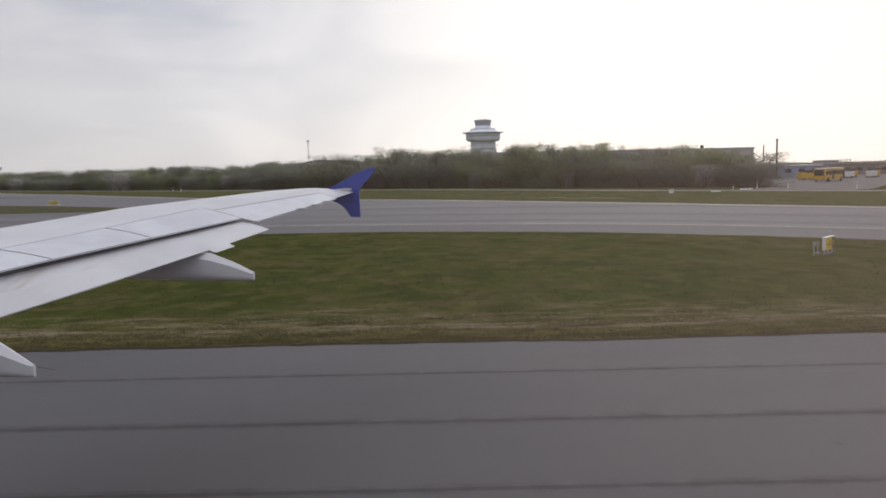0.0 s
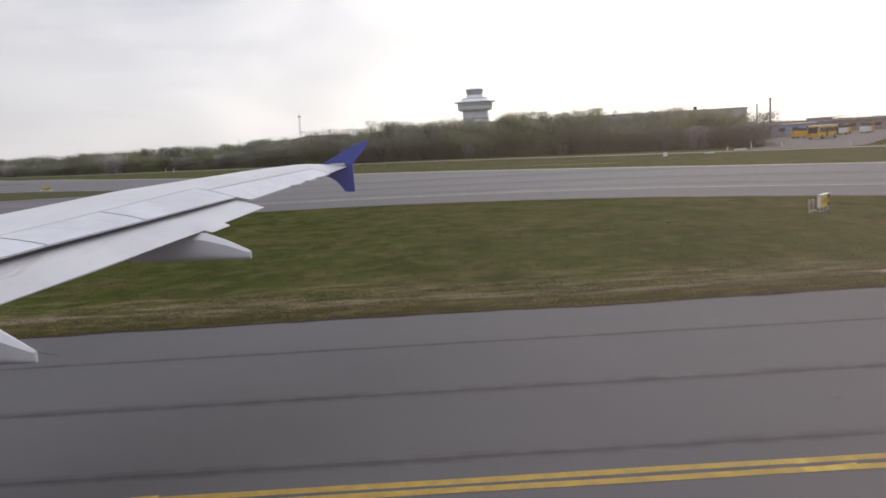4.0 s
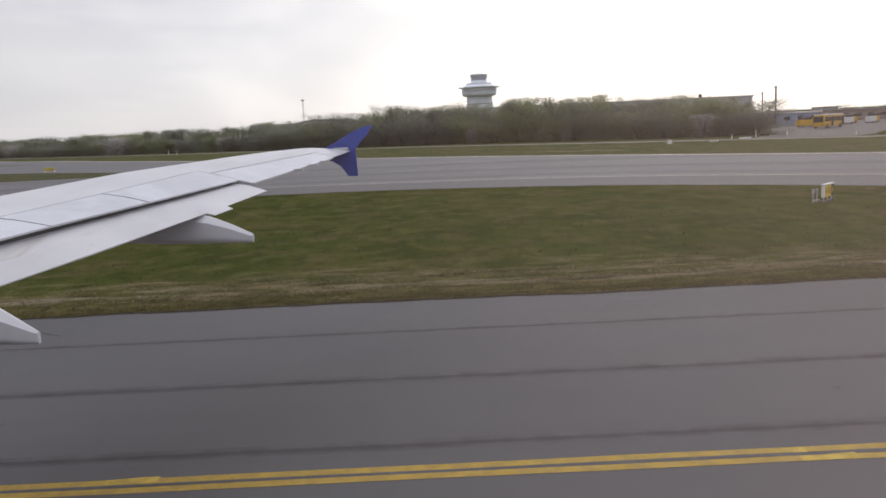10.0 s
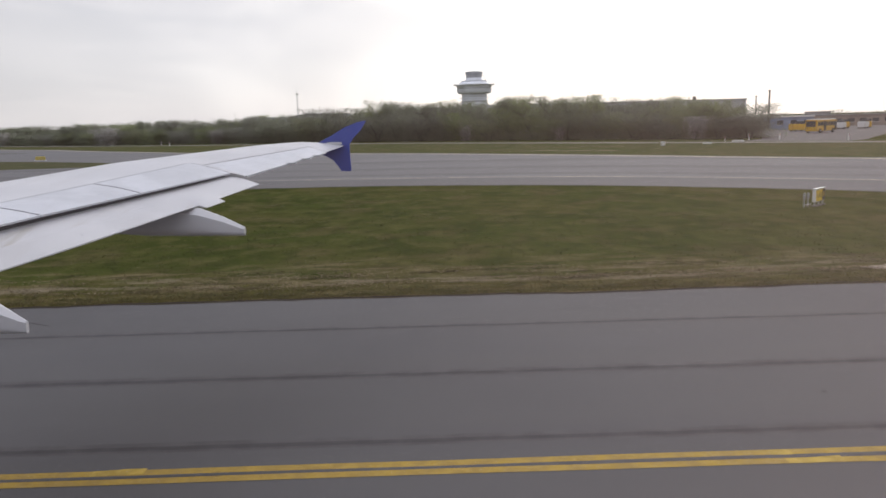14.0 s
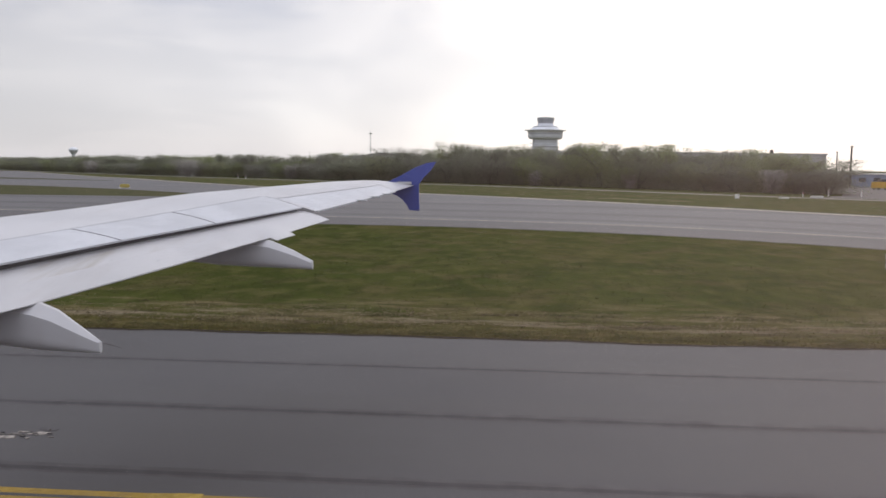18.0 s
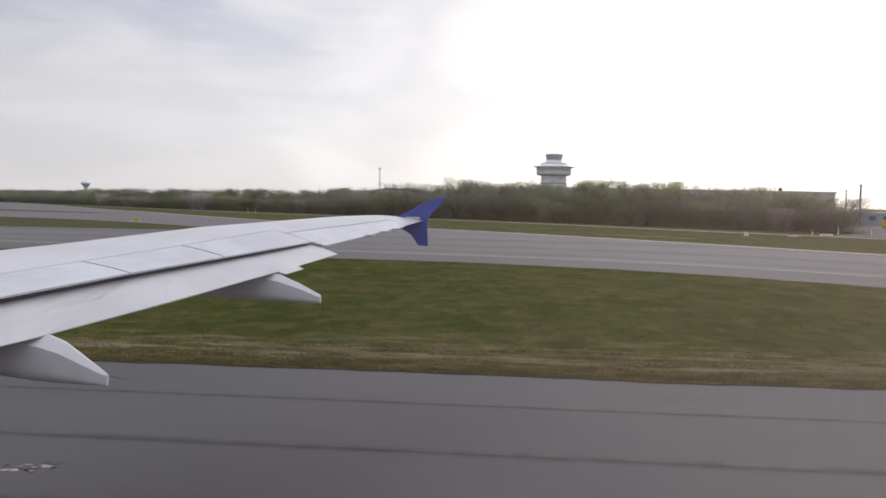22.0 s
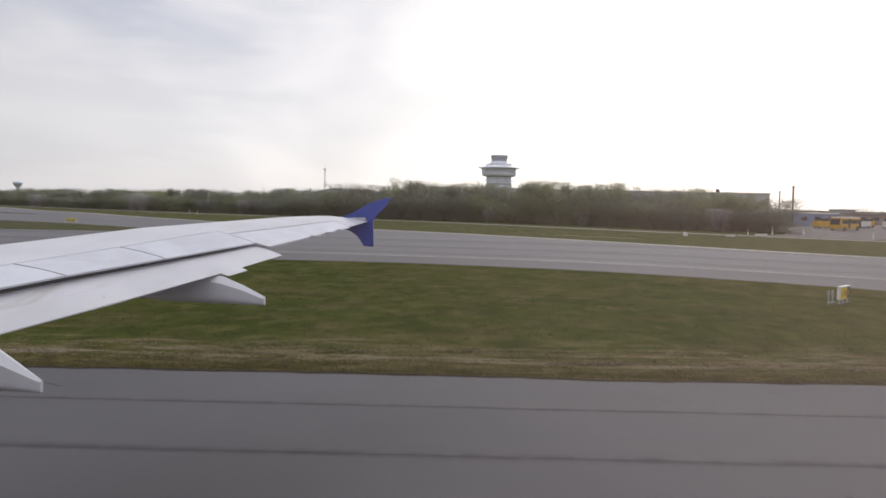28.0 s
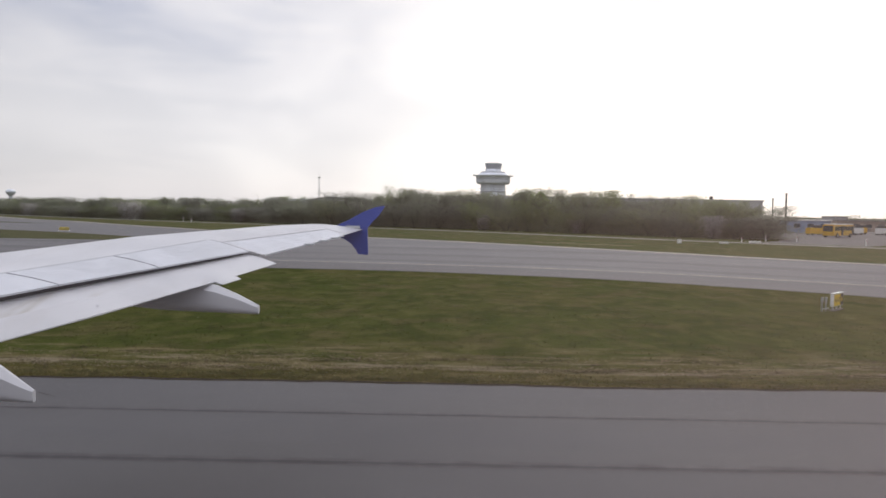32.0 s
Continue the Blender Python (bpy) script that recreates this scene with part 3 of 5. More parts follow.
# sealed seams of the asphalt lanes
for k, (y, w) in enumerate(((16.67, 0.09), (13.41, 0.14), (10.44, 0.13), (6.4, 0.1), (3.2, 0.1))):
    band("seam_stain", [(-160, y + 0.03), (125, y + 0.03)], 2.6 * w, 0.0222, SEAM_STAIN, 0.006, 131 + k, 4.0,
         label="darkened asphalt along a seam", category="stain", group="stains of the taxiway", kind="structure")
    band("sealed_seam", [(-160, y), (125, y)], w, 0.0240, SEALANT, 0.004, 31 + k, 3.0,
         label="dark bitumen-sealed seam in the asphalt", category="seam", group="seams of the taxiway", kind="structure")
band("cross_seam", [(34.4, 20.0), (34.3, 17.3), (34.3, 12.4), (34.4, 2.0)], 0.2, 0.0242, SEALANT, 0.02, 41, 0.4,
     label="dark bitumen-sealed cross seam in the asphalt", category="seam", group="seams of the taxiway", kind="structure")
for k, (x, y) in enumerate(((30.5, 17.15), (22.0, 13.2))):
    band("cross_seam", [(x, y), (34.3, y + 0.05)], 0.12, 0.0248, SEALANT, 0.02, 44 + k, 0.4,
         label="short dark seam in the asphalt", category="seam", group="seams of the taxiway", kind="structure")


def blot(name, x, y, rx, ry, z, mat, seed, **tags):
    rnd = random.Random(seed)
    n = 22
    ring = []
    for i in range(n):
        q = rnd.uniform(0.55, 1.1)
        ring.append((x + rx * q * math.cos(2 * math.pi * i / n), y + ry * q * math.sin(2 * math.pi * i / n)))
    return sheet(name, ring, z, mat, 0.01, **tags)


crumbs = random.Random(23)
PALE_STONE = plain("bared_pale_stone", (0.36, 0.33, 0.30), 0.85, wear=0.35, scale=9.0, c2=(0.16, 0.15, 0.14), spec=0.1)
BROKEN_X, BROKEN_Y = -7.70, 11.75
blot("asphalt_patch", BROKEN_X + 0.30, BROKEN_Y + 0.28, 0.20, 0.12, 0.0246, SEAM_STAIN, 3, label="dark broken patch in the asphalt", category="damage", group="broken asphalt", kind="structure")
for k, (dx, dy, rx, ry) in enumerate([(0.26, 0.06, 0.17, 0.085), (-0.20, -0.16, 0.21, 0.080), (-0.04, 0.10, 0.08, 0.035), (-0.13, 0.0, 0.10, 0.03)]):
    blot("asphalt_patch", BROKEN_X + dx, BROKEN_Y + dy, rx, ry, 0.0255 + 0.001 * k, PALE_STONE, 280 + k, label="pale stone bared in a broken hole of the asphalt", category="damage", group="broken asphalt", kind="structure")
for k in range(20):
    blot("asphalt_patch", BROKEN_X + crumbs.gauss(0, 0.24), BROKEN_Y + crumbs.gauss(0, 0.09), crumbs.uniform(0.02, 0.06), crumbs.uniform(0.012, 0.03), 0.0300 + 0.0008 * k, (PALE_STONE, ROAD, SEALANT)[k % 3], 300 + k,
         label="small crumbled piece of pale asphalt", category="damage", group="broken asphalt", kind="structure")
blot("asphalt_patch", 6.3, 11.9, 0.06, 0.045, 0.0246, SEALANT, 5, label="small dark spot on the asphalt", category="damage", kind="structure")
for k, (x, y, rx) in enumerate(((14.3, 22.1, 1.3), (16.9, 22.3, 1.3), (13.0, 21.9, 0.5), (27.5, 22.6, 0.8), (-27.5, 21.6, 1.1))):
    blot("bare_patch", x, y, rx, 0.28, 0.012, PALE_SOIL, 60 + k, label="bare sandy patch in the grass verge", category="bare soil", group="bare patches of the verge", kind="structure")

for k, (x, y, rx) in enumerate(((16.5, 113.6, 2.6), (20.5, 110.6, 3.0), (24.5, 107.6, 1.6))):
    blot("bare_patch", x, y, rx * 1.3, 1.1, 0.020, DRY_PATCH, 80 + k, label="thin dry patch in the grass beside the exit", category="bare soil", group="bare patches by the exit", kind="structure")

# a drier grass strip between the exit and the road, and the worn soil rim of the meadow
sheet("grass_strip", [(x, y + 0.05) for x, y in smoothed(EXIT_FAR)] + [(-340, 408), (-252, 348), (-200, 312), (-119, 250), (-40, 205), (0, 180), (50, 143), (70, 122), (100, 102), (150, 68)], 0.008, DRY_GRASS, 0.0,
      label="paler dry mown grass strip beside the road", category="grass", kind="structure")
band("soil_rim", [(x, y + 0.03) for x, y in near_rim], 0.19, 0.0262, SOIL, 0.08, 55, 0.5, label="dark soil rim along the taxiway edge", category="soil", kind="structure")
# the service road and the yard by the sheds
ROADLINE = [(210, 20), (150, 58), (94.3, 95.0), (60.0, 119.5), (33.0, 141.0), (-2.0, 173.0), (-40.0, 196.0), (-84.0, 222.0), (-119.0, 247.0), (-200.0, 309.0), (-260.0, 348.0)]
band("service_road", smoothed(ROADLINE), 4.2, 0.016, ROAD, 0.01, 51, 3.0, label="pale concrete service road along the wood", category="road", kind="structure")
sheet("yard", ragged([(52, 131), (66, 121), (72, 127), (88, 150), (118, 165), (160, 190), (160, 260), (70, 260), (72, 200), (69, 160), (60, 140), (52, 131)], 0.2, 9, 3)[:-1], 0.012, YARD, 0.03,
      label="grey paved yard in front of the sheds", category="yard", kind="structure")

# ---- the airliner ----
airliner = thing("airliner", turn=HEADING, label="white airliner with a blue wingtip fence, standing on the taxiway", category="airplane")
AXIS_Y, AXIS_Z, RADIUS = -1.82, 3.9, 1.975


def cabin_wall():
    """The curved side of the cabin with a real window opening where the camera looks out."""
    a0, a1 = math.asin((4.33 - AXIS_Z) / RADIUS), math.asin((4.67 - AXIS_Z) / RADIUS)
    angles = [radians(-78) + (a0 - radians(-78)) * k / 9 for k in range(9)] + [a0, (a0 + a1) / 2, a1] + [a1 + (radians(72) - a1) * k / 6 for k in range(1, 7)]
    xs = [-12.0, -9, -7, -5, -3, -1.5, -0.125, 0.125, 1.5, 3.0]
    n = len(angles)
    v, f = [], []
    for shell in (0.0, 0.04):
        for x in xs:
            v += [(x, AXIS_Y + (RADIUS - shell) * math.cos(a), AXIS_Z + (RADIUS - shell) * math.sin(a)) for a in angles]
    m = n * len(xs)
    hole = xs.index(-0.125)
    for k in range(len(xs) - 1):
        for i in range(n - 1):
            if k == hole and i in (9, 10):
                continue
            p, q, r, s = k * n + i, k * n + i + 1, (k + 1) * n + i + 1, (k + 1) * n + i
            f += [(s, r, q, p), (m + p, m + q, m + r, m + s)]
    h, g = hole * n + 9, (hole + 1) * n + 9
    rim = [h, h + 1, h + 2, g + 2, g + 1, g]
    f += [(rim[i], rim[(i + 1) % 6], m + rim[(i + 1) % 6], m + rim[i]) for i in range(6)]
    last = (len(xs) - 1) * n
    edge = [k * n for k in range(len(xs))] + [last + i for i in range(1, n)] + [k * n + n - 1 for k in range(len(xs) - 2, -1, -1)] + [i for i in range(n - 2, 0, -1)]
    f += [(edge[i], edge[(i + 1) % len(edge)], m + edge[(i + 1) % len(edge)], m + edge[i]) for i in range(len(edge))]
    return mesh_from("cabin_wall", v, f, WING, True)


put("cabin_wall", cabin_wall(), airliner, "curved white cabin wall with a window opening")


def cabin_shell():
    """The rest of the round fuselage, which closes the cabin behind the camera."""
    angles = [radians(72 + 210 * k / 24) for k in range(25)]
    rows = []
    for x in (-12.0, -8.0, -4.0, 0.0, 3.0):
        ring = [(x, AXIS_Y + RADIUS * math.cos(q), AXIS_Z + RADIUS * math.sin(q)) for q in angles]
        rows.append(ring + [(x, AXIS_Y + (RADIUS - 0.04) * math.cos(q), AXIS_Z + (RADIUS - 0.04) * math.sin(q)) for q in angles[::-1]])
    return loft(rows, WING, "cabin_shell")


put("cabin_shell", cabin_shell(), airliner, "curved white far side of the fuselage")
for x in (-12.03, 3.0):
    part("bulkhead", rod(RADIUS, RADIUS, 0.03, (x, AXIS_Y, AXIS_Z), 40, (0, 90, 0)), GREY_PAINT, airliner, "pale grey cabin bulkhead")
part("cabin_floor", box(14.9, 3.5, 0.05, (-4.5, AXIS_Y, AXIS_Z - 0.75), 0.01), GREY_PAINT, airliner, "grey cabin floor")
window = put("window_pane", mesh_from("window_pane", [(-0.123, 0.045, 4.331), (0.123, 0.045, 4.331), (0.123, 0.045, 4.669), (-0.123, 0.045, 4.669)], [(0, 1, 2, 3)], PANE), airliner, "scratched acrylic cabin window pane with a painted veil of glare and haze")


# the wing's lines as functions of the distance out from the window
def te_x(y):
    return -2.90 + 0.29 * (y - 11.4) if y > 4.7 else -4.843


def chord(y):
    return 2.4 + 0.238 * (11.4 - y) if y > 4.7 else 3.995 + 0.52 * (4.7 - y)


def crest_z(y):
    return float(np.interp(y, [-1, 4.7, 7.92, 9.2, 10.3, 11.4, 14.2, 15.0], [3.375, 3.615, 3.805, 3.882, 3.969, 4.06, 4.18, 4.19]))


def drop(y):
    return float(np.interp(y, [0, 6, 7.9, 9.2, 10.3, 11.4, 14.2, 15.0], [0.272, 0.177, 0.177, 0.200, 0.233, 0.27, 0.165, 0.09]))


def lid_x(y):
    """The rear edge of the spoilers."""
    return -3.10 + 0.29 * (y - 11.3) if y > 4.7 else -5.014


def top_z(x, y):
    """Height of the wing's upper skin."""
    c = chord(y)
    xc = te_x(y) - 0.55 * c
    if x >= xc:
        return crest_z(y) - drop(y) * ((x - xc) / (0.55 * c)) ** float(np.interp(y, [9.2, 11.4], [2.6, 1.72]))
    q = min(1.0, (xc - x) / (0.45 * c))
    return crest_z(y) - 0.085 * c * (1 - math.sqrt(max(0.0, 1 - q * q)))


def wing_skin():
    ys = [-1.0, 0.5, 2, 3.4, 4.69, 4.71, 5.5, 6.3, 7, 7.8, 8.6, 9.4, 10.2, 10.9, 11.36, 11.40, 12, 12.7, 13.4, 14.0, 14.4, 14.7, 14.9, 15.0]
    rows = []
    for y in ys:
        c, t = chord(y), te_x(y)
        end = lid_x(y) if y < 11.38 else t
        le = t - c
        top = [le + (end - le) * (0.5 - 0.5 * math.cos(math.pi * k / 18)) for k in range(19)]
        ring = [(x, y, top_z(x, y)) for x in top]
        low_end = top_z(end, y) - (0.035 if y < 11.38 else 0.012)
        le_z = top_z(le, y) - 0.01
        for k in range(1, 12):
            s = k / 12
            x = end + (le - end) * s
            ring.append((x, y, low_end + (le_z - low_end) * s - 0.055 * c * math.sin(math.pi * min(1, s * 1.02)) ** 0.8))
        rows.append(ring)
    return loft(rows, WING, "wing_skin")


wing = put("wing", wing_skin(), airliner, "white swept wing seen from above its trailing edge")


def plate(name, y0, y1, front, back, mat, lift=0.010, thick=0.016, label="", n=5, m=4, skew=0.0):
    """A thin panel that lies on the wing's upper skin between two chordwise lines."""
    v, f = [], []
    for i in range(n + 1):
        for k in range(m + 1):
            y = y0 + (y1 - y0) * i / n
            x = front(y) + (back(y) - front(y)) * k / m
            yy = y + skew * (back(y) - x)
            v.append((x, yy, top_z(x, yy) + lift - (0.007 if k in (0, m) or i in (0, n) else 0)))
    q = len(v)
    v += [(x, y, z - thick) for x, y, z in v]
    w = m + 1
    for i in range(n):
        for k in range(m):
            a, b, c, d = i * w + k, i * w + k + 1, (i + 1) * w + k + 1, (i + 1) * w + k
            f += [(a, d, c, b)[::-1], (q + a, q + b, q + c, q + d)[::-1]]
    rim = [k for k in range(m + 1)] + [i * w + m for i in range(1, n + 1)] + [n * w + k for k in range(m - 1, -1, -1)] + [i * w for i in range(n - 1, 0, -1)]
    f += [(rim[i], rim[(i + 1) % len(rim)], q + rim[(i + 1) % len(rim)], q + rim[i]) for i in range(len(rim))]
    return put(name, mesh_from(name, v, f, mat), wing, label)


SPOILER = 0.57
for y0, y1 in ((1.2, 4.6), (4.85, 6.275), (6.287, 7.815), (7.827, 9.335), (9.347, 11.30)):
    plate("spoiler", y0, y1, lambda y: lid_x(y) - SPOILER, lambda y: lid_x(y) + 0.015, PANEL, 0.014, 0.02, "white spoiler panel, closed", skew=0.11)
for y in (6.281, 7.821, 9.341):
    plate("seal", y - 0.0042, y + 0.0042, lambda q: lid_x(q) - SPOILER, lambda q: lid_x(q) + 0.01, SEAL, 0.018, 0.01, "dark seam between spoilers", n=1, m=6, skew=0.11)
plate("seal", 4.9, 11.3, lambda y: lid_x(y) - SPOILER - 0.05, lambda y: lid_x(y) - SPOILER - 0.012, SEAL_PALE, 0.012, 0.01, "dark seam ahead of the spoilers", n=10, m=1)
plate("seal", 11.312, 11.324, lambda q: lid_x(q) - SPOILER, lambda q: lid_x(q) + 0.01, SEAL_PALE, 0.014, 0.01, "grey seam at the end of the spoilers", n=1, m=6, skew=0.11)
plate("seal", 14.20, 14.212, lambda q: te_x(q) - 0.40, lambda q: te_x(q) + 0.005, SEAL_PALE, 0.010, 0.01, "grey seam at the end of the aileron", n=1, m=4, skew=0.3)
# the aileron with its hinge seam
plate("aileron", 11.44, 14.15, lambda y: te_x(y) - 0.57 + 0.083 * (y - 11.46), lambda y: te_x(y) + 0.012, PANEL, 0.008, 0.02, "white aileron", n=8)
plate("seal", 11.42, 14.2, lambda y: te_x(y) - 0.60 + 0.083 * (y - 11.46), lambda y: te_x(y) - 0.588 + 0.083 * (y - 11.46), SEAL_PALE, 0.012, 0.01, "dark hinge seam of the aileron", n=8, m=1)
for y in (12.74, 13.26, 13.70):
    part("static_wick", box(0.24, 0.10, 0.022, (te_x(y) + 0.02, y, top_z(te_x(y), y) - 0.012), 0.006), GREY_PAINT, wing, "short grey stub on the trailing edge")


def flap_te(y):
    x = -2.68 + 0.29 * (y - 11.35) if y > 4.6 else -4.638
    z = float(np.interp(y, [0, 5.91, 6.58, 7.89, 9.85, 10.3, 11.35], [3.08, 3.213, 3.262, 3.358, 3.53, 3.568, 3.67]))
    return x, z


def flap():
    ys = [0.3, 2.5, 4.59, 4.61, 5.5, 6.3, 7.1, 7.9, 8.8, 9.5, 9.84, 9.86, 10.06, 10.28, 10.30, 10.8, 11.35]
    rows = []
    for y in ys:
        x1, z1 = flap_te(y)
        if 9.85 < y < 10.29:
            x1, z1 = x1 + 0.09, z1 - 0.035
        x0, z0 = lid_x(y) - 0.22, top_z(lid_x(y), y) - 0.068
        ring = []
        for k in range(13):
            s = k / 12
            ring.append((x0 + (x1 - x0) * s, y, z0 + (z1 - z0) * s ** 1.25 + 0.045 * math.sin(math.pi * s ** 0.7)))
        ring += [(x0 + (x1 - x0) * s, y, z0 + (z1 - z0) * s ** 1.25 - 0.007 - 0.06 * math.sin(math.pi * s)) for s in (1.0, 0.75, 0.5, 0.25, 0.03)]
        rows.append(ring)
    return loft(rows, FLAP, "flap")


def flap_z(x, y):
    """Height of the flap's upper skin."""
    x1, z1 = flap_te(y)
    x0, z0 = lid_x(y) - 0.22, top_z(lid_x(y), y) - 0.068
    s = (x - x0) / (x1 - x0)
    return z0 + (z1 - z0) * s ** 1.25 + 0.045 * math.sin(math.pi * s ** 0.7)


flap_ob = put("flap", flap(), wing, "white trailing-edge flap, lowered a little")
rows = []
for y in (0.4, 4.59, 4.61, 6, 7.2, 8.4, 9.3, 9.845):
    x1, z1 = flap_te(y)
    x0, z0 = lid_x(y) - 0.22, top_z(lid_x(y), y) - 0.068
    ring = []
    for s, up_ in ((0.60, -0.003), (0.66, 0.003), (0.8, 0.003), (0.997, 0.003), (0.997, -0.004), (0.62, -0.006)):
        ring.append((x0 + (x1 - x0) * s, y, z0 + (z1 - z0) * s ** 1.25 + 0.045 * math.sin(math.pi * s ** 0.7) + up_ - (0.012 if y > 9.8 else 0)))
    rows.append(ring)
put("flap_panel", loft(rows, WING, "flap_panel", False), flap_ob, "smooth rear panel of the flap")
# scuffs where the paint of the flap is chipped
for x, y, w in ((-3.76, 7.97, 0.013), (-3.42, 9.2, 0.009)):
    v = [(x - w, y - 0.5 * w), (x + 0.2 * w, y - 0.8 * w), (x + w, y + 0.3 * w), (x + 0.1 * w, y + 0.9 * w), (x - 0.8 * w, y + 0.4 * w)]
    put("scuff", mesh_from("scuff", [(a, b, flap_z(a, b) + 0.011) for a, b in v], [(0, 1, 2, 3, 4)], SCUFF), flap_ob, "small dark scuff in the paint")
# a dark sheet in the cove between spoilers and flap; its colour paints the shade
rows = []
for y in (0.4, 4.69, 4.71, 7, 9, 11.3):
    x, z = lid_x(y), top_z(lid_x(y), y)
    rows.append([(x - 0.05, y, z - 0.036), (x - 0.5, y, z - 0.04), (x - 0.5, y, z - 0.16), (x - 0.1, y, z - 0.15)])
put("cove", loft(rows, COVE_SHADE, "cove", False), wing, "dark sheet painted as the shade under the spoilers")


def fairing(y, stations):
    rows = []
    for x, zt, zb, w in stations:
        h, k = w / 2, min(0.085, w * 0.30, 0.32 * (zt - zb))
        deep = min(0.4 * (zt - zb), w * 0.5)
        side = [(0.15 * h, zt), (-0.15 * h, zt), (-h, zt - k)]
        belly = [(-h * math.cos(math.pi * i / 14), zb + deep - deep * math.sin(math.pi * i / 14) ** 0.8) for i in range(15)]
        rows.append([(x, y + dy, z) for dy, z in side + belly + [(h, zt - k)]])
    return loft(rows, WING, "flap_track_fairing")


FAIR_A = [(-5.3, 3.60, 3.55, 0.04), (-4.9, 3.66, 3.36, 0.18), (-4.4, 3.68, 3.22, 0.26), (-3.8, 3.62, 3.16, 0.28), (-3.3, 3.53, 3.145, 0.27), (-3.08, 3.49, 3.14, 0.25), (-2.80, 3.375, 3.133, 0.17), (-2.57, 3.257, 3.128, 0.10), (-2.535, 3.242, 3.13, 0.085)]
FAIR_B = [(-6.9, 3.34, 3.28, 0.05), (-6.2, 3.36, 3.10, 0.22), (-5.4, 3.36, 2.96, 0.30), (-4.6, 3.32, 2.872, 0.32), (-4.12, 3.25, 2.826, 0.30), (-3.95, 3.185, 2.82, 0.25), (-3.74, 3.040, 2.813, 0.15), (-3.60, 2.942, 2.810, 0.075), (-3.565, 2.918, 2.812, 0.045)]
put("flap_track_fairing", fairing(9.8, FAIR_A), wing, "white canoe-shaped flap track fairing with a blunt tail")
put("flap_track_fairing", fairing(6.4, FAIR_B), wing, "white canoe-shaped flap track fairing with a blunt tail")

part("static_wick", rod(0.003, 0.002, 0.16, (-3.54, 6.4, 2.90), 6, (0, 102, 0)), DARK_STEEL, wing, "thin dark static wick")


def fence():
    """The arrow-shaped fence at the wing's tip."""
    outline = [(-2.75, 4.13), (-2.37, 4.165), (-2.10, 4.30), (-1.85, 4.445), (-1.62, 4.535), (-1.46, 4.565), (-1.43, 4.55), (-1.54, 4.38), (-1.68, 4.24), (-1.765, 4.12), (-1.76, 3.90), (-1.75, 3.62), (-1.77, 3.608), (-1.94, 3.615),
               (-1.99, 3.70), (-2.08, 3.82), (-2.20, 3.90), (-2.34, 3.95), (-2.70, 4.02)]
    n = len(outline)
    v, f = [], []
    for off, s in ((-0.015, 1.0), (0.0, 1.006), (0.04, 1.0)):
        v += [(-2.0 + (x + 2.0) * s, 15.0 + off + 0.06 * abs(z - 4.1), 4.1 + (z - 4.1) * s) for x, z in outline]
    for k in range(2):
        f += [(k * n + i, k * n + (i + 1) % n, (k + 1) * n + (i + 1) % n, (k + 1) * n + i) for i in range(n)]
    f += [tuple(range(n - 1, -1, -1)), tuple(range(2 * n, 3 * n))]
    return mesh_from("wingtip_fence", v, f, BLUE)


put("wingtip_fence", fence(), wing, "royal blue arrow-shaped wingtip fence")
part("nav_light", box(0.30, 0.05, 0.05, (-2.05, 14.97, 4.12), 0.015), GREY_PAINT, wing, "small clear light cover at the wingtip")
# the gear on which the wing stands
leg = part("landing_gear", rod(0.13, 0.13, 2.75, (-5.6, 2.2, 0.5)), STEEL, airliner, "steel landing gear leg")
for s in (-0.42, 0.42):
    part("wheel", rod(0.55, 0.55, 0.36, (-5.6, 2.2 + s - 0.18, 0.571), 24, (-90, 0, 0)), TYRE, leg, "black tyre")

# ---- the signs in the meadow ----


def panel_sign(name, x, y, turn, faces, height, leg, deep, **tags):
    """A box sign on short legs; faces: (width, material, words, lettering material, size)."""
    s = thing(name, x, y, 0, turn, **tags)
    total = sum(q[0] for q in faces)
    part("cabinet", box(total + 0.06, deep, height, (total / 2, deep / 2 + 0.01, leg), 0.015), WHITE, s, "white sign cabinet")
    part("cap", box(total + 0.10, deep + 0.05, 0.035, (total / 2, deep / 2 + 0.01, leg + height), 0.008), STEEL, s, "pale metal top rail")
    at_x = 0.0
    for w, mat, words, ink, size in faces:
        fc = part("face", box(w - 0.015, 0.012, height - 0.05, (at_x + w / 2, 0.006, leg + 0.025), 0.003), mat, s)
        for word, dx, dz, sz in words:
            letters(word, sz, ink, fc, (at_x + w / 2 + dx, -0.003, leg + height / 2 + dz), 0)
        at_x += w
    k = max(2, round(total / 0.8) + 1)
    for i in range(k):
        lx = 0.08 + (total - 0.16) * i / (k - 1)
        lg = part("leg", box(0.06, 0.06, leg + 0.02, (lx, deep / 2 + 0.01, 0), 0.005), STEEL, s)
        part("foot", box(0.22, 0.3, 0.05, (lx, deep / 2 + 0.01, 0), 0.01), ROAD, lg)
    return s


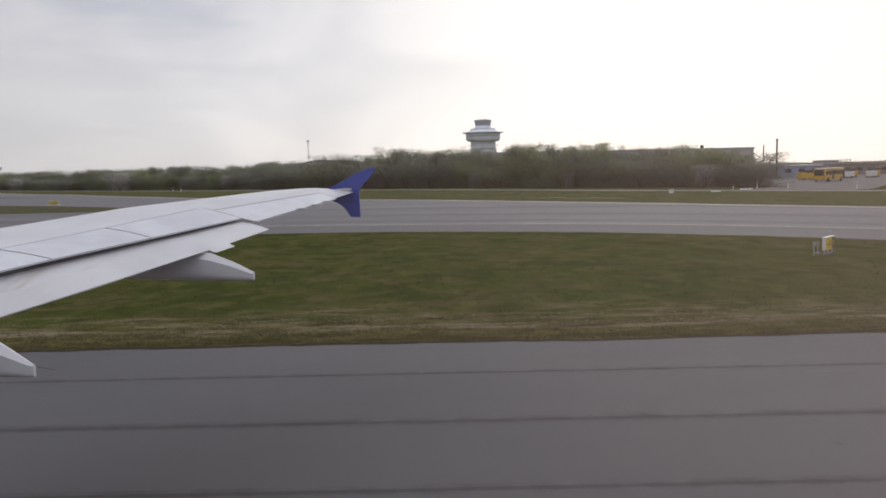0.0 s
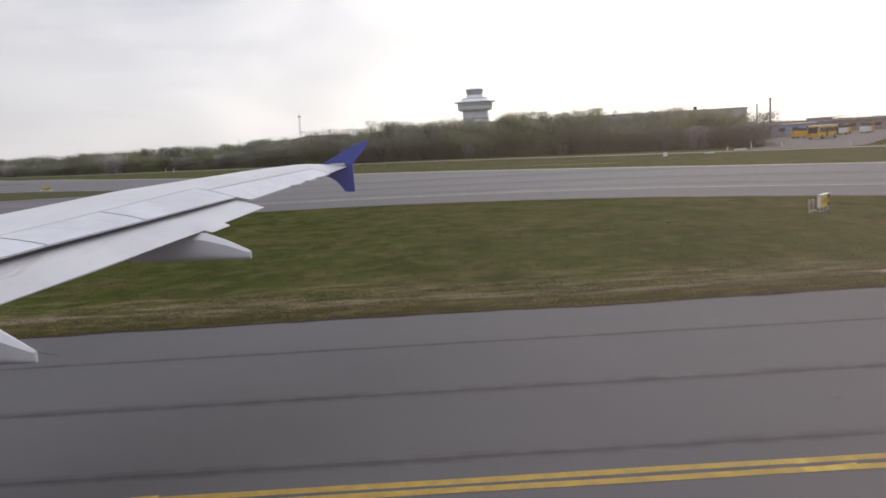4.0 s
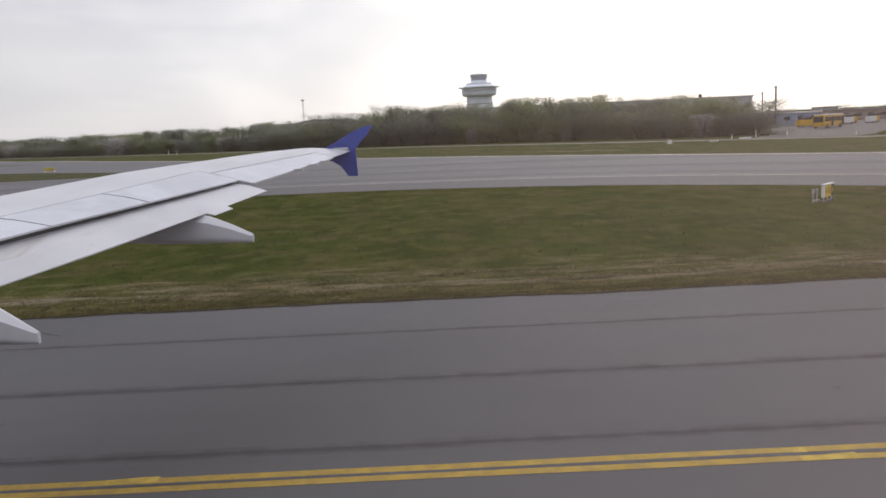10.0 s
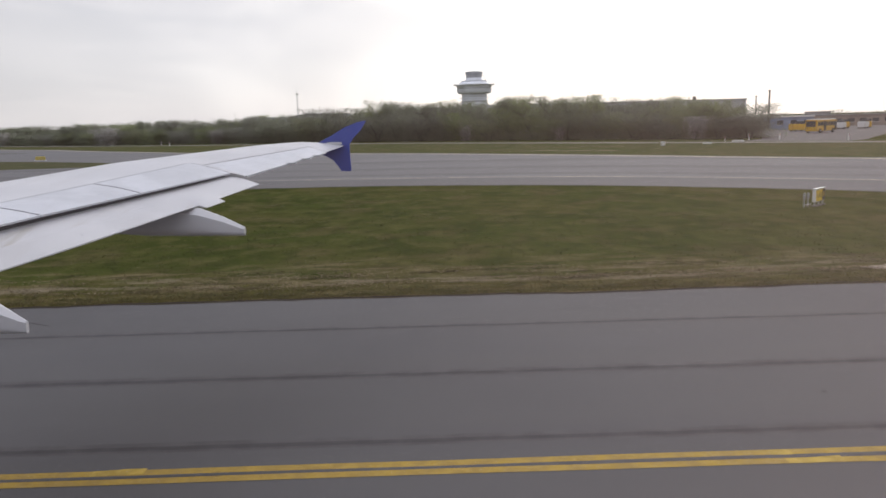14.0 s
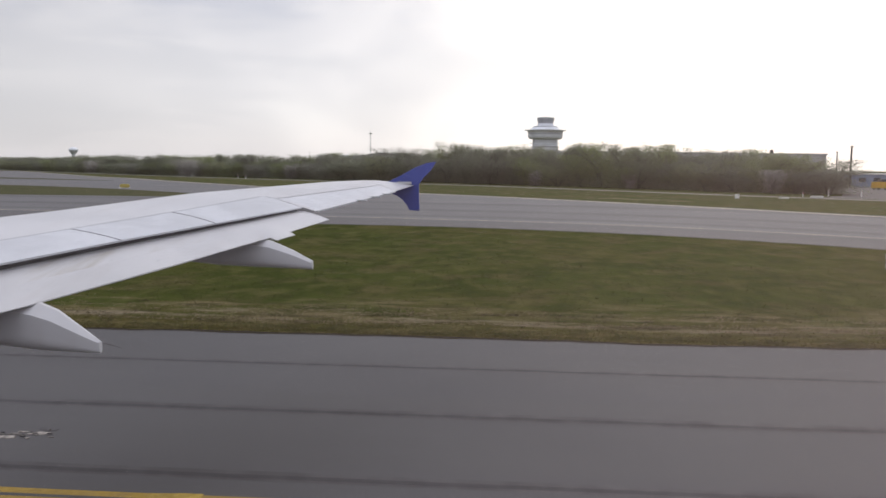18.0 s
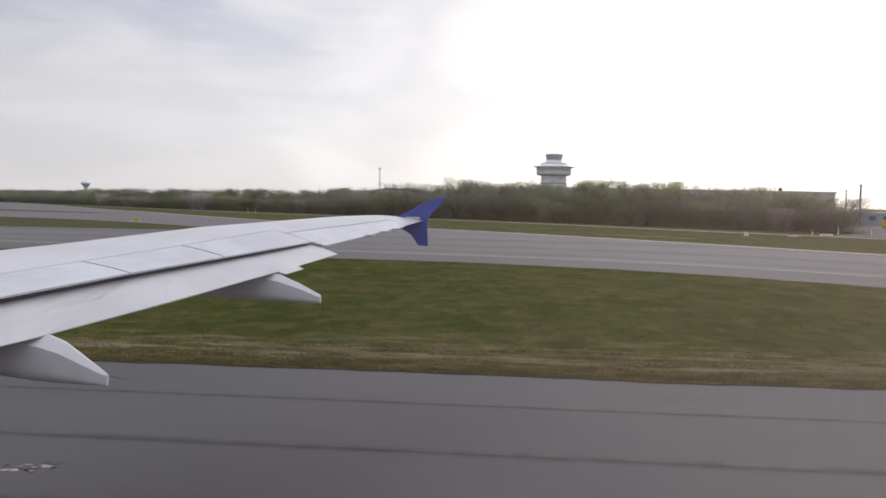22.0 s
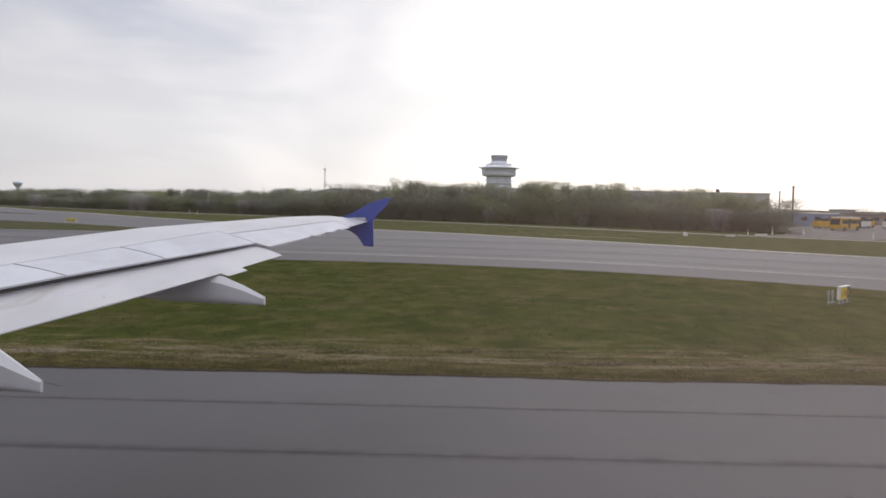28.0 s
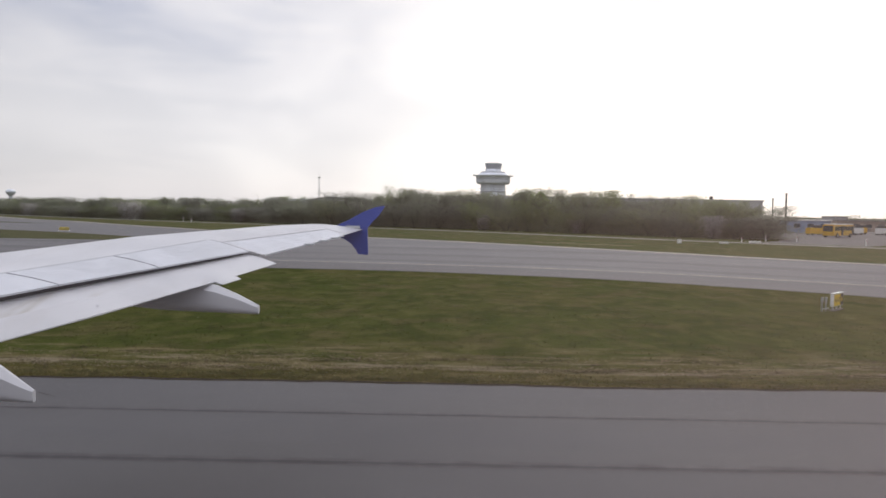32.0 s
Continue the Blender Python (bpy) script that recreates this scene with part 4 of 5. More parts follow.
def arrow(parent, x, z, size, turn, mat):
    """A flat arrow that points along its own x axis before it is turned in the sign's plane."""
    pts = [(-0.5, -0.07), (0.12, -0.07), (0.12, -0.28), (0.5, 0.0), (0.12, 0.28), (0.12, 0.07), (-0.5, 0.07)]
    c, s = math.cos(radians(turn)), math.sin(radians(turn))
    ring = [(x + size * (a * c - b * s), z + size * (a * s + b * c)) for a, b in pts]
    n = len(ring)
    v = [(a, -0.006, b) for a, b in ring] + [(a, 0.004, b) for a, b in ring]
    f = [tuple(range(n)), tuple(range(2 * n - 1, n - 1, -1))] + [(i, n + i, n + (i + 1) % n, (i + 1) % n) for i in range(n)]
    return put("arrow", mesh_from("arrow", v, f, mat), parent)


big_sign = panel_sign("runway_sign", -29.75, 25.6, 49, [
    (1.02, RED, [("22R", 0, 0, 0.46)], WHITE, 0.46), (0.66, BLACK, [("A1", 0, 0, 0.46)], YELLOW, 0.46),
    (1.72, YELLOW, [("3600", -0.30, 0, 0.42), ("m", 0.36, -0.07, 0.24)], BLACK, 0.42)], 0.72, 0.14, 0.22,
    label="runway sign in red, black and yellow on short legs", category="sign")
arrow(big_sign, 3.14, 0.50, 0.24, 0, BLACK)
small_sign = panel_sign("taxiway_sign", 18.6, 36.9, 46, [
    (0.90, YELLOW, [("A2", 0.13, 0, 0.36)], BLACK, 0.34), (0.40, BLACK, [("A", 0, 0, 0.36)], YELLOW, 0.34)], 0.60, 0.22, 0.16,
    label="yellow and black taxiway sign on legs in the grass", category="sign")
arrow(small_sign, 0.21, 0.52, 0.21, 135, BLACK)
cabinet = thing("electric_cabinet", 17.95, 36.75, 0, 30, label="small grey switch box on two posts beside the sign", category="switch box")
for dx in (0.0, 0.30):
    p_ = part("post", box(0.045, 0.045, 0.66, (dx, 0, 0), 0.005), STEEL, cabinet)
    part("box", box(0.10, 0.10, 0.24, (dx, 0, 0.44), 0.012), STEEL, cabinet)
part("rail", box(0.6, 0.05, 0.05, (0.25, 0, 0.1), 0.005), STEEL, cabinet)
post_sign = thing("marker_board", -30.5, 26.0, 0, 15, label="small white board on a leaning post", category="marker")
part("post", box(0.06, 0.05, 1.05, (0, 0, 0), 0.005, (0, -6, 0)), STEEL, post_sign)
part("board", box(0.26, 0.04, 0.34, (-0.2, -0.04, 0.82), 0.006), WHITE, post_sign)
stake = thing("stake", -34.9, 24.5, 0, 0, label="thin pale wooden stake in the grass", category="stake")
part("stick", box(0.035, 0.035, 0.42, (0, 0, 0), 0.004), WHITE, stake)
part("tip", box(0.04, 0.04, 0.09, (0, 0, 0.42), 0.006), YELLOW, stake)

ybox = thing("light_hood", -63.0, 126.5, 0, 20, label="low yellow marker box on the grass island", category="marker")
part("hood", box(1.5, 0.6, 0.6, (0, 0, 0.05), 0.12), HOOD, ybox)
part("plinth", box(1.7, 0.8, 0.07, (0, 0, 0), 0.01), WHITE, ybox)

# white posts and low boards along the road
for x, y, h in ((56.9, 138.0, 1.1), (62.2, 137.5, 1.1), (67.6, 124.7, 1.0), (-19.6, 180, 1.1), (-24.7, 181, 1.1), (-70.5, 212, 1.1), (-75.8, 221, 1.2), (50.7, 133.0, 0.8), (-95, 234, 1.2)):
    p_ = thing("road_post", x, y, 0, 0, label="white roadside marker post", category="post", group="posts along the road")
    part("shaft", rod(0.10, 0.08, h, n=10), WHITE, p_)
    part("reflector", box(0.12, 0.03, 0.16, (0, -0.085, h * 0.72), 0.004), RED, p_)
for x, y, w, h in ((35.8, 119.0, 0.7, 0.7), (43.4, 121.0, 1.6, 0.35), (51.0, 128.0, 2.2, 0.36)):
    b_ = thing("marker_board", x, y, 0, 10, label="low white board on the grass by the road", category="marker", group="boards along the road")
    part("board", box(w, 0.12, h - 0.1, (0, 0, 0.1), 0.02), WHITE, b_)
    for s in (-0.35, 0.35):
        part("leg", box(0.08, 0.08, 0.12, (w * s, 0, 0), 0.005), STEEL, b_)

# ---- the control tower ----
tower = thing("control_tower", 21.7, 374.0, 0, 0, label="round white and grey airport control tower with stacked rings", category="tower")
put("shaft", turned([(6.2, 0), (6.2, 13.4), (5.95, 13.5), (5.95, 17.4)], 40, TOWER_WHITE, "shaft"), tower, "pale concrete shaft")
for z, h in ((4.0, 0.9), (7.2, 0.9), (10.4, 0.9), (13.45, 0.65)):
    put("window_band", turned([(6.1, z), (6.24, z + 0.04), (6.24, z + h), (6.1, z + h + 0.04)], 40, TOWER_GLASS, "window_band"), tower, "grey window band")
for z, h in ((14.6, 0.55), (15.7, 0.55), (16.7, 0.5)):
    put("louvre_band", turned([(5.9, z), (6.02, z + 0.04), (6.02, z + h), (5.9, z + h + 0.04)], 40, TOWER_GREY, "louvre_band"), tower, "grey louvred band")
put("lower_ring", turned([(6.0, 17.35), (7.2, 17.45), (7.8, 17.75), (8.15, 18.4), (8.3, 19.4), (8.3, 19.68), (7.7, 19.72)], 48, TOWER_WHITE, "lower_ring"), tower, "white rounded lower ring")
put("gap_band", turned([(7.75, 19.65), (7.75, 20.02)], 48, TOWER_GLASS, "gap_band"), tower, "dark gap between the rings")
put("upper_ring", turned([(7.8, 19.95), (8.25, 20.0), (8.35, 21.2), (8.5, 21.32), (9.95, 21.38), (9.95, 21.6), (8.6, 21.7), (7.4, 21.75)], 48, TOWER_WHITE, "upper_ring"), tower, "white gallery ring with a projecting rim")
put("terrace", turned([(7.5, 21.7), (7.3, 22.1), (6.1, 22.9)], 48, TOWER_WHITE, "terrace"), tower, "white sloping terrace roof")
put("roof_slab", turned([(5.9, 22.85), (6.1, 22.95), (6.1, 23.4), (5.6, 23.5)], 40, TOWER_GREY, "roof_slab"), tower, "grey roof slab")
put("cab_base", turned([(4.1, 23.4), (3.75, 24.8)], 32, TOWER_WHITE, "cab_base"), tower, "white base of the cab")
cab = put("cab", turned([(3.5, 24.7), (4.05, 27.2), (4.1, 27.2), (4.1, 27.45), (3.4, 27.6)], 16, TOWER_GLASS, "cab"), tower, "glazed cab that widens upwards")
for i in range(16):
    a = 2 * math.pi * i / 16
    part("mullion", box(0.12, 0.12, 2.6, (3.5 * math.cos(a), 3.5 * math.sin(a), 24.7), 0.02, (0, 12 * math.cos(a), 0)), TOWER_GREY, cab)
put("cab_roof", turned([(4.15, 27.2), (4.25, 27.3), (4.2, 27.55), (3.3, 27.75), (0.3, 27.9)], 24, TOWER_GREY, "cab_roof"), tower, "grey cab roof")
for i in range(36):
    a = 2 * math.pi * i / 36
    part("rail_post", box(0.08, 0.08, 1.0, (9.5 * math.cos(a), 9.5 * math.sin(a), 21.6)), TOWER_GREY, tower)
for dx in (-6.5, 6.5):
    part("side_platform", box(1.5, 1.6, 0.25, (dx, 0, 15.2), 0.04), TOWER_GREY, tower, "small railed side platform")
    part("side_rail", box(0.08, 1.6, 1.0, (dx * 1.1, 0, 15.45), 0.02), TOWER_GREY, tower)
for dx, h in ((-1.2, 1.6), (0.3, 2.6), (1.6, 1.2)):
    part("antenna", rod(0.09, 0.05, h, (dx, 0, 27.6), 6), STEEL, tower)
part("crane_arm", box(0.12, 0.12, 3.4, (5.6, -1, 23.4), 0, (0, -25, 0)), STEEL, tower)
for r, z, h in ((8.24, 18.75, 0.85), (8.25, 20.05, 0.7)):
    for i in range(44):
        a = 2 * math.pi * i / 44
        part("joint", box(0.06, 0.10, h, (r * math.cos(a), r * math.sin(a), z), 0, (0, 0, math.degrees(a))), TOWER_GREY, tower)

# ---- mast and water tower ----
mast = thing("lattice_mast", -49.9, 299, 0, 20, label="slender grey lattice radio mast", category="mast")
for a in (0, 120, 240):
    dx, dy = 0.22 * math.cos(radians(a)), 0.22 * math.sin(radians(a))
    part("leg", rod(0.06, 0.05, 16.4, (dx, dy, 0), 6), STEEL, mast)
for k in range(16):
    part("brace", box(0.44, 0.04, 0.04, (0, 0, 0.6 + k), 0, (0, 30 if k % 2 else -30, 40 * k)), STEEL, mast)
part("platform", rod(0.5, 0.75, 0.3, (0, 0, 16.2), 10), STEEL, mast)
part("antenna", rod(0.05, 0.04, 1.3, (0, 0, 16.5), 6), STEEL, mast)

water = thing("water_tower", -402.2, 709, 0, 0, label="mushroom-shaped grey water tower with a white dome", category="tower")
put("stem", turned([(2.2, 0), (1.7, 4), (1.7, 10.5), (2.4, 11.4)], 24, TOWER_GREY, "stem"), water)
put("bowl", turned([(2.2, 11.0), (3.6, 12.6), (4.3, 14.2)], 32, TOWER_GREY, "bowl"), water)
put("dome", turned([(4.3, 14.1), (4.2, 15.0), (3.2, 16.1), (1.6, 16.8), (0.2, 17.0)], 32, TOWER_WHITE, "dome"), water, "white domed roof")

# ---- buildings behind the wood and at the yard ----


def hall(name, x, y, turn, w, d, h, wall, roof, windows=0, win=(1.6, 1.2), sill=1.2, doors=(), ribs=0, **tags):
    b = thing(name, x, y, 0, turn, **tags)
    part("wall", box(w, d, h, (0, 0, 0), 0.03), wall, b)
    part("roof", box(w + 0.5, d + 0.5, 0.35, (0, 0, h), 0.04), roof, b)
    for i in range(ribs):
        part("rib", box(0.12, 0.08, h - 0.1, (-w / 2 + (i + 0.5) * w / ribs, -d / 2 - 0.03, 0)), wall, b)
    for i in range(windows):
        wx = -w / 2 + (i + 0.5) * w / windows
        q = part("window", box(win[0], 0.06, win[1], (wx, -d / 2 - 0.02, sill), 0.01), GLASS, b)
        part("sill", box(win[0] + 0.15, 0.12, 0.07, (wx, -d / 2 - 0.05, sill - 0.07)), WHITE, q)
    for dx, dw, dh, mat in doors:
        part("door", box(dw, 0.08, dh, (dx, -d / 2 - 0.03, 0), 0.02), mat, b)
    return b


hangar = hall("hangar", 48.0, 224.0, 0, 70, 40, 8.3, HANGAR_CLAD, HANGAR_CLAD, ribs=34, label="long grey metal-clad hangar behind the trees", category="hangar")
part("chimney", box(0.7, 0.7, 0.9, (22.0, -18, 8.6), 0.03), DARK_STEEL, hangar)
shed = hall("shed", 90.5, 224.0, 0, 34, 14, 3.4, BLUE_WALL, WHITE, 9, (1.8, 1.2), 1.4, [(-13.5, 2.4, 2.8, CLAD), (-9, 4.6, 3.0, BLUE_DOOR)], 18,
            label="long low blue shed with a pale roof", category="shed")
hall("office_block", 173.0, 262.0, 0, 90, 16, 3.4, BRICK_WALL, ROOF_GREY, 22, (2.2, 1.2), 1.2, label="long low brown brick building", category="building")
for x, y, w, h in ((150, 300, 5, 4.6),):
    hall("distant_block", x, y, 0, w, 10, h, CLAD, ROOF_GREY, 4, (1.2, 1.4), h - 3, label="distant grey block beyond the yard", category="building", group="distant blocks")
low = hall("terminal", -69.0, 428, 0, 61, 14, 9.0, TOWER_WHITE, TOWER_WHITE, 16, (2.6, 1.2), 3.0, label="long flat-roofed terminal building with a white roof edge", category="building")
gable = [(-6.0, 9.36), (3.5, 11.0), (30.4, 9.45), (30.4, 9.36)]
n_ = len(gable)
put("canopy", mesh_from("canopy", [(x, -7.6, z) for x, z in gable] + [(x, 7.6, z) for x, z in gable],
                        [tuple(range(n_)), tuple(range(2 * n_ - 1, n_ - 1, -1))] + [(i, n_ + i, n_ + (i + 1) % n_, (i + 1) % n_) for i in range(n_)], ROOF_GREY), low, "grey shallow-pitched roof")
part("roof_edge", box(26.9, 0.3, 0.3, (16.95, -7.75, 10.1), 0.03, (0, 3.3, 0)), TOWER_WHITE, low, "white verge of the pitched roof")
for x, y, h, r in ((91.7, 210, 10.5, 0.28), (98.6, 235, 9.6, 0.22)):
    c_ = thing("chimney_pole", x, y, 0, 0, label="tall dark steel pole beside the shed", category="pole", group="poles at the yard")
    part("shaft", rod(r, r * 0.75, h, n=12), DARK_STEEL, c_)
    part("cap", rod(r * 1.3, r * 1.3, 0.3, (0, 0, h), 12), DARK_STEEL, c_)
    part("base", box(1.0, 1.0, 0.3, (0, 0, 0), 0.03), ROAD, c_)


def bus(x, y, turn, **tags):
    b = thing("bus", x, y, 0, turn, **tags)
    part("body", box(11.6, 2.5, 2.5, (0, 0, 0.4), 0.18), BUS_YELLOW, b, "yellow bus body")
    part("roof", box(11.0, 2.3, 0.2, (0, 0, 2.86), 0.06), WHITE, b)
    for side in (-1.26, 1.26):
        for i in range(7):
            part("window", box(1.3, 0.04, 0.95, (-4.5 + i * 1.42, side, 1.55), 0.02), GLASS, b)
        for wx in (-3.9, 3.4):
            wh = part("wheel", rod(0.48, 0.48, 0.28, (wx, side - 0.14, 0.495), 20, (-90, 0, 0)), TYRE, b)
            part("rim", rod(0.26, 0.26, 0.30, (wx, side - 0.15, 0.495), 14, (-90, 0, 0)), STEEL, wh)
    for i in (-1, 1):
        part("door", box(1.1, 0.05, 2.1, (i * 3.0 + 1.9, -1.27, 0.5), 0.02), GLASS, b)
    part("windscreen", box(0.05, 2.1, 1.3, (-5.81, 0, 1.35), 0.02), GLASS, b)
    part("rear_window", box(0.05, 1.8, 0.9, (5.81, 0, 1.7), 0.02), GLASS, b)
    return b


bus(89.0, 176.0, 42, label="yellow city bus with dark windows parked in the yard", category="bus")
for k, (x, y) in enumerate(((104, 209), (91.0, 191.0), (108, 205), (112.5, 211), (116, 207), (120, 212), (124, 206), (128, 213), (132, 209), (137, 214), (142, 210))):
    v_ = thing("service_van", x, y, 0, 12 * k, label="yellow airport service van in the yard", category="van", group="vans in the yard")
    part("body", box(4.6, 1.9, 1.5, (0, 0, 0.35), 0.15), BUS_YELLOW if k % 2 else WHITE, v_)
    part("cabin", box(2.6, 1.8, 0.7, (0.5, 0, 1.8), 0.12), GLASS, v_)
    for wx in (-1.5, 1.5):
        for wy in (-0.9, 0.7):
            part("wheel", rod(0.33, 0.33, 0.22, (wx, wy, 0.342), 16, (-90, 0, 0)), TYRE, v_)

# ---- trees ----


def stick(v, f, a, b, ra, rb):
    """A tapered three-sided limb from a to b."""
    a, b = Vector(a), Vector(b)
    d = (b - a).normalized()
    s = d.orthogonal().normalized()
    t = d.cross(s)
    o = len(v)
    for p, r in ((a, ra), (b, rb)):
        for k in range(3):
            q = 2 * math.pi * k / 3
            v.append(p + s * (r * math.cos(q)) + t * (r * math.sin(q)))
    f += [(o + k, o + (k + 1) % 3, o + 3 + (k + 1) % 3, o + 3 + k) for k in range(3)]


def chips(centres, size, rng, stretch=1.0, upward=0.0, corners=4):
    """Small leaves or leaf clumps: one irregular four-cornered piece at each centre."""
    n = len(centres)
    u = rng.normal(size=(n, 3))
    u[:, 2] += upward * np.sign(u[:, 2])
    u /= np.linalg.norm(u, axis=1)[:, None]
    w = np.cross(u, rng.normal(size=(n, 3)))
    w /= np.linalg.norm(w, axis=1)[:, None]
    s = (size * rng.uniform(0.45, 1.25, n))[:, None]
    k = rng.uniform(0.5, 1.0, (4, n, 1))
    q = np.stack([centres + u * s * k[0] * stretch, centres + w * s * k[1], centres - u * s * k[2] * stretch, centres - w * s * k[3]], 1).reshape(-1, 3)
    if corners == 3:
        q = q.reshape(n, 4, 3)[:, :3].reshape(-1, 3)
    return q, np.arange(corners * n).reshape(n, corners)


def quick_mesh(name, verts, quads, mat, heart=None):
    """A mesh of loose pieces; with a heart, they turn and shade outwards from it like one soft crown."""
    if heart is not None:
        c = verts[quads].mean(1)
        out = c - heart(c)
        out /= np.linalg.norm(out, axis=1)[:, None] + 1e-6
        n = np.cross(verts[quads[:, 1]] - verts[quads[:, 0]], verts[quads[:, 2]] - verts[quads[:, 0]])
        back = (n * out).sum(1) < 0
        quads = quads.copy()
        quads[back] = quads[back][:, ::-1]
    me = bpy.data.meshes.new(name)
    me.from_pydata(verts.tolist(), [], quads.tolist())
    me.materials.append(mat)
    if heart is not None:
        me.polygons.foreach_set("use_smooth", np.ones(len(quads), dtype=bool))
        n = np.zeros_like(verts)
        n[quads.ravel()] = np.repeat(out, quads.shape[1], 0)
        me.normals_split_custom_set_from_vertices(n.tolist())
    return me


def shrub_tree(seed, height, spread, leaves, leaf_size, mat):
    """A many-stemmed spring tree: limbs, fine twigs and a loose crown of small leaf clumps with gaps."""
    rnd, rng = random.Random(seed), np.random.default_rng(seed)
    v, f, tips = [], [], []
    for s in range(rnd.randint(3, 5)):
        a = rnd.uniform(0, 2 * math.pi)
        p = Vector((0.3 * math.cos(a), 0.3 * math.sin(a), -0.1))
        lean = Vector((math.cos(a), math.sin(a), 0)) * rnd.uniform(0.1, 0.42) * spread / height
        r = rnd.uniform(0.09, 0.15)
        top = height * rnd.uniform(0.72, 0.95)
        for k in range(5):
            q = p + (Vector((0, 0, 1)) + lean * (1 + 0.5 * k) + Vector((rnd.uniform(-.15, .15), rnd.uniform(-.15, .15), 0))) * top / 5
            stick(v, f, p, q, r, r * 0.75)
            if k:
                for _ in range(3):
                    b = rnd.uniform(0, 2 * math.pi)
                    l = spread * rnd.uniform(0.2, 0.42) * (1.1 - 0.12 * k)
                    e = p.lerp(q, rnd.random()) + Vector((math.cos(b) * l, math.sin(b) * l, l * rnd.uniform(0.3, 0.9)))
                    stick(v, f, p.lerp(q, 0.5), e, r * 0.45, r * 0.15)
                    tips.append(e)
                    for _ in range(4):
                        g = e + Vector((rnd.gauss(0, .5), rnd.gauss(0, .5), rnd.uniform(0.2, 1.0)))
                        stick(v, f, p.lerp(q, 0.5).lerp(e, 0.7), g, 0.025, 0.008)
                        tips.append(g)
            p, r = q, r * 0.72
        tips.append(p)
    limbs = mesh_from("trunk", v, f, BARK)
    tips = np.array([tuple(t) for t in tips])
    # foliage hangs round the twig ends, thicker below, thin and ragged on top
    base = tips[rng.integers(0, len(tips), leaves)] + rng.normal(size=(leaves, 3)) * np.array([0.55, 0.55, 0.5])
    skirt = rng.normal(size=(leaves // 2, 3)) * np.array([spread * 0.26, spread * 0.26, 1]) 
    skirt[:, 2] = rng.uniform(0.1, height * 0.6, leaves // 2)
    pts = np.concatenate([base, skirt])
    pts = pts[(pts[:, 2] > 0.05) & (pts[:, 2] < height * 1.04)]
    q, k = chips(pts, leaf_size, rng, 1.7, 0.0, 3)
    tw = tips[rng.integers(0, len(tips), leaves // 9)] + rng.normal(size=(leaves // 9, 3)) * 0.4
    tq, tk = chips(tw, 0.04, rng, 15, 1.1, 3)
    tq[:, 2] = np.clip(tq[:, 2], 0.0, height * 1.12)
    me = quick_mesh("crown", np.concatenate([q, tq]), np.concatenate([k, tk + len(q)]), mat, lambda c: c * np.array([0.1, 0.1, 0.0]) + np.array([0, 0, height * 0.45]))
    me.materials.append(TWIGS)
    idx = np.zeros(len(me.polygons), dtype=np.int32)
    idx[len(k):] = 1
    me.polygons.foreach_set("material_index", idx)
    return limbs, me


def tree(name, meshes, x, y, turn, size, **tags):
    t = thing(name, x, y, 0, turn, **tags)
    t.scale = (size[0], size[0], size[1])
    put("trunk", meshes[0], t)
    put("crown", meshes[1], t)
    return t


KINDS = [shrub_tree(100 + k, 8.0, 6.5, 5000, 0.145, LEAVES) for k in range(6)]
GREENER = [shrub_tree(120 + k, 8.0, 6.5, 5000, 0.145, FRESH) for k in range(4)]
BLOOM = [shrub_tree(150 + k, 5.0, 5.0, 3400, 0.12, BLOSSOM) for k in range(2)]
WOOD = [(-330, 412), (-252, 356), (-200, 318), (-119, 255), (-55, 221), (-5, 194), (36, 163.5), (53, 150), (66, 148)]
HEIGHTS = ([-330, -200, -150, -120, -85, -55, -26, -8, 5, 18, 35, 50, 62, 68], [5.6, 5.4, 6.0, 6.3, 6.6, 6.4, 8.0, 8.9, 8.8, 8.5, 8.3, 7.6, 5.7, 4.0])
rnd = random.Random(5)
for (x0, y0), (x1, y1) in zip(WOOD[:-1], WOOD[1:]):
    run = math.hypot(x1 - x0, y1 - y0)
    tx, ty = (x1 - x0) / run, (y1 - y0) / run
    for row in range(4):
        s = rnd.uniform(0, 3)
        while s < run:
            jx, jy = rnd.uniform(-1.2, 1.2), rnd.uniform(-1.5, 1.5)
            d = row * 5.0
            x, y = x0 + tx * s - ty * d + jx, y0 + ty * s + tx * d + jy
            h = float(np.interp(x, *HEIGHTS)) * (0.74 if row == 0 else 1.0) * rnd.uniform(0.76, 1.12)
            fresh = rnd.random() < (0.6 if x > 5 else 0.2)
            tree("tree", rnd.choice(GREENER if fresh else KINDS), x, y, rnd.uniform(0, 360), (rnd.uniform(0.95, 1.55), h / 8.0),
                 label="spring tree with fresh yellow-green leaves" if fresh else "spring tree with bare grey-brown twigs and few leaves", category="tree", group="trees of the wood")
            s += rnd.uniform(5.4, 8.6)


for x, y, s, h in ((-97.0, 236.5, 1.3, 1.05), (8.5, 181.0, 0.6, 0.7), (51.0, 148.5, 0.85, 0.85), (-60.0, 220.5, 0.7, 0.8), (-150.0, 276.0, 0.9, 0.9), (28.0, 167.5, 0.45, 0.6)):
    tree("blossom_shrub", BLOOM[int(abs(x)) % 2], x, y, 40 * x, (s, h), label="rounded shrub in pale blossom at the edge of the wood", category="shrub", group="blossoming shrubs")
for x, y, h in ((35.0, 169.0, 9.2), (-14.0, 204.0, 10.2), (6.0, 200.0, 9.9), (20.0, 186.0, 9.8)):
    tree("tree", GREENER[int(abs(x)) % 4], x, y, 30 * x, (0.8, h / 8.0), label="tall spring tree that rises above the wood", category="tree", group="trees of the wood")


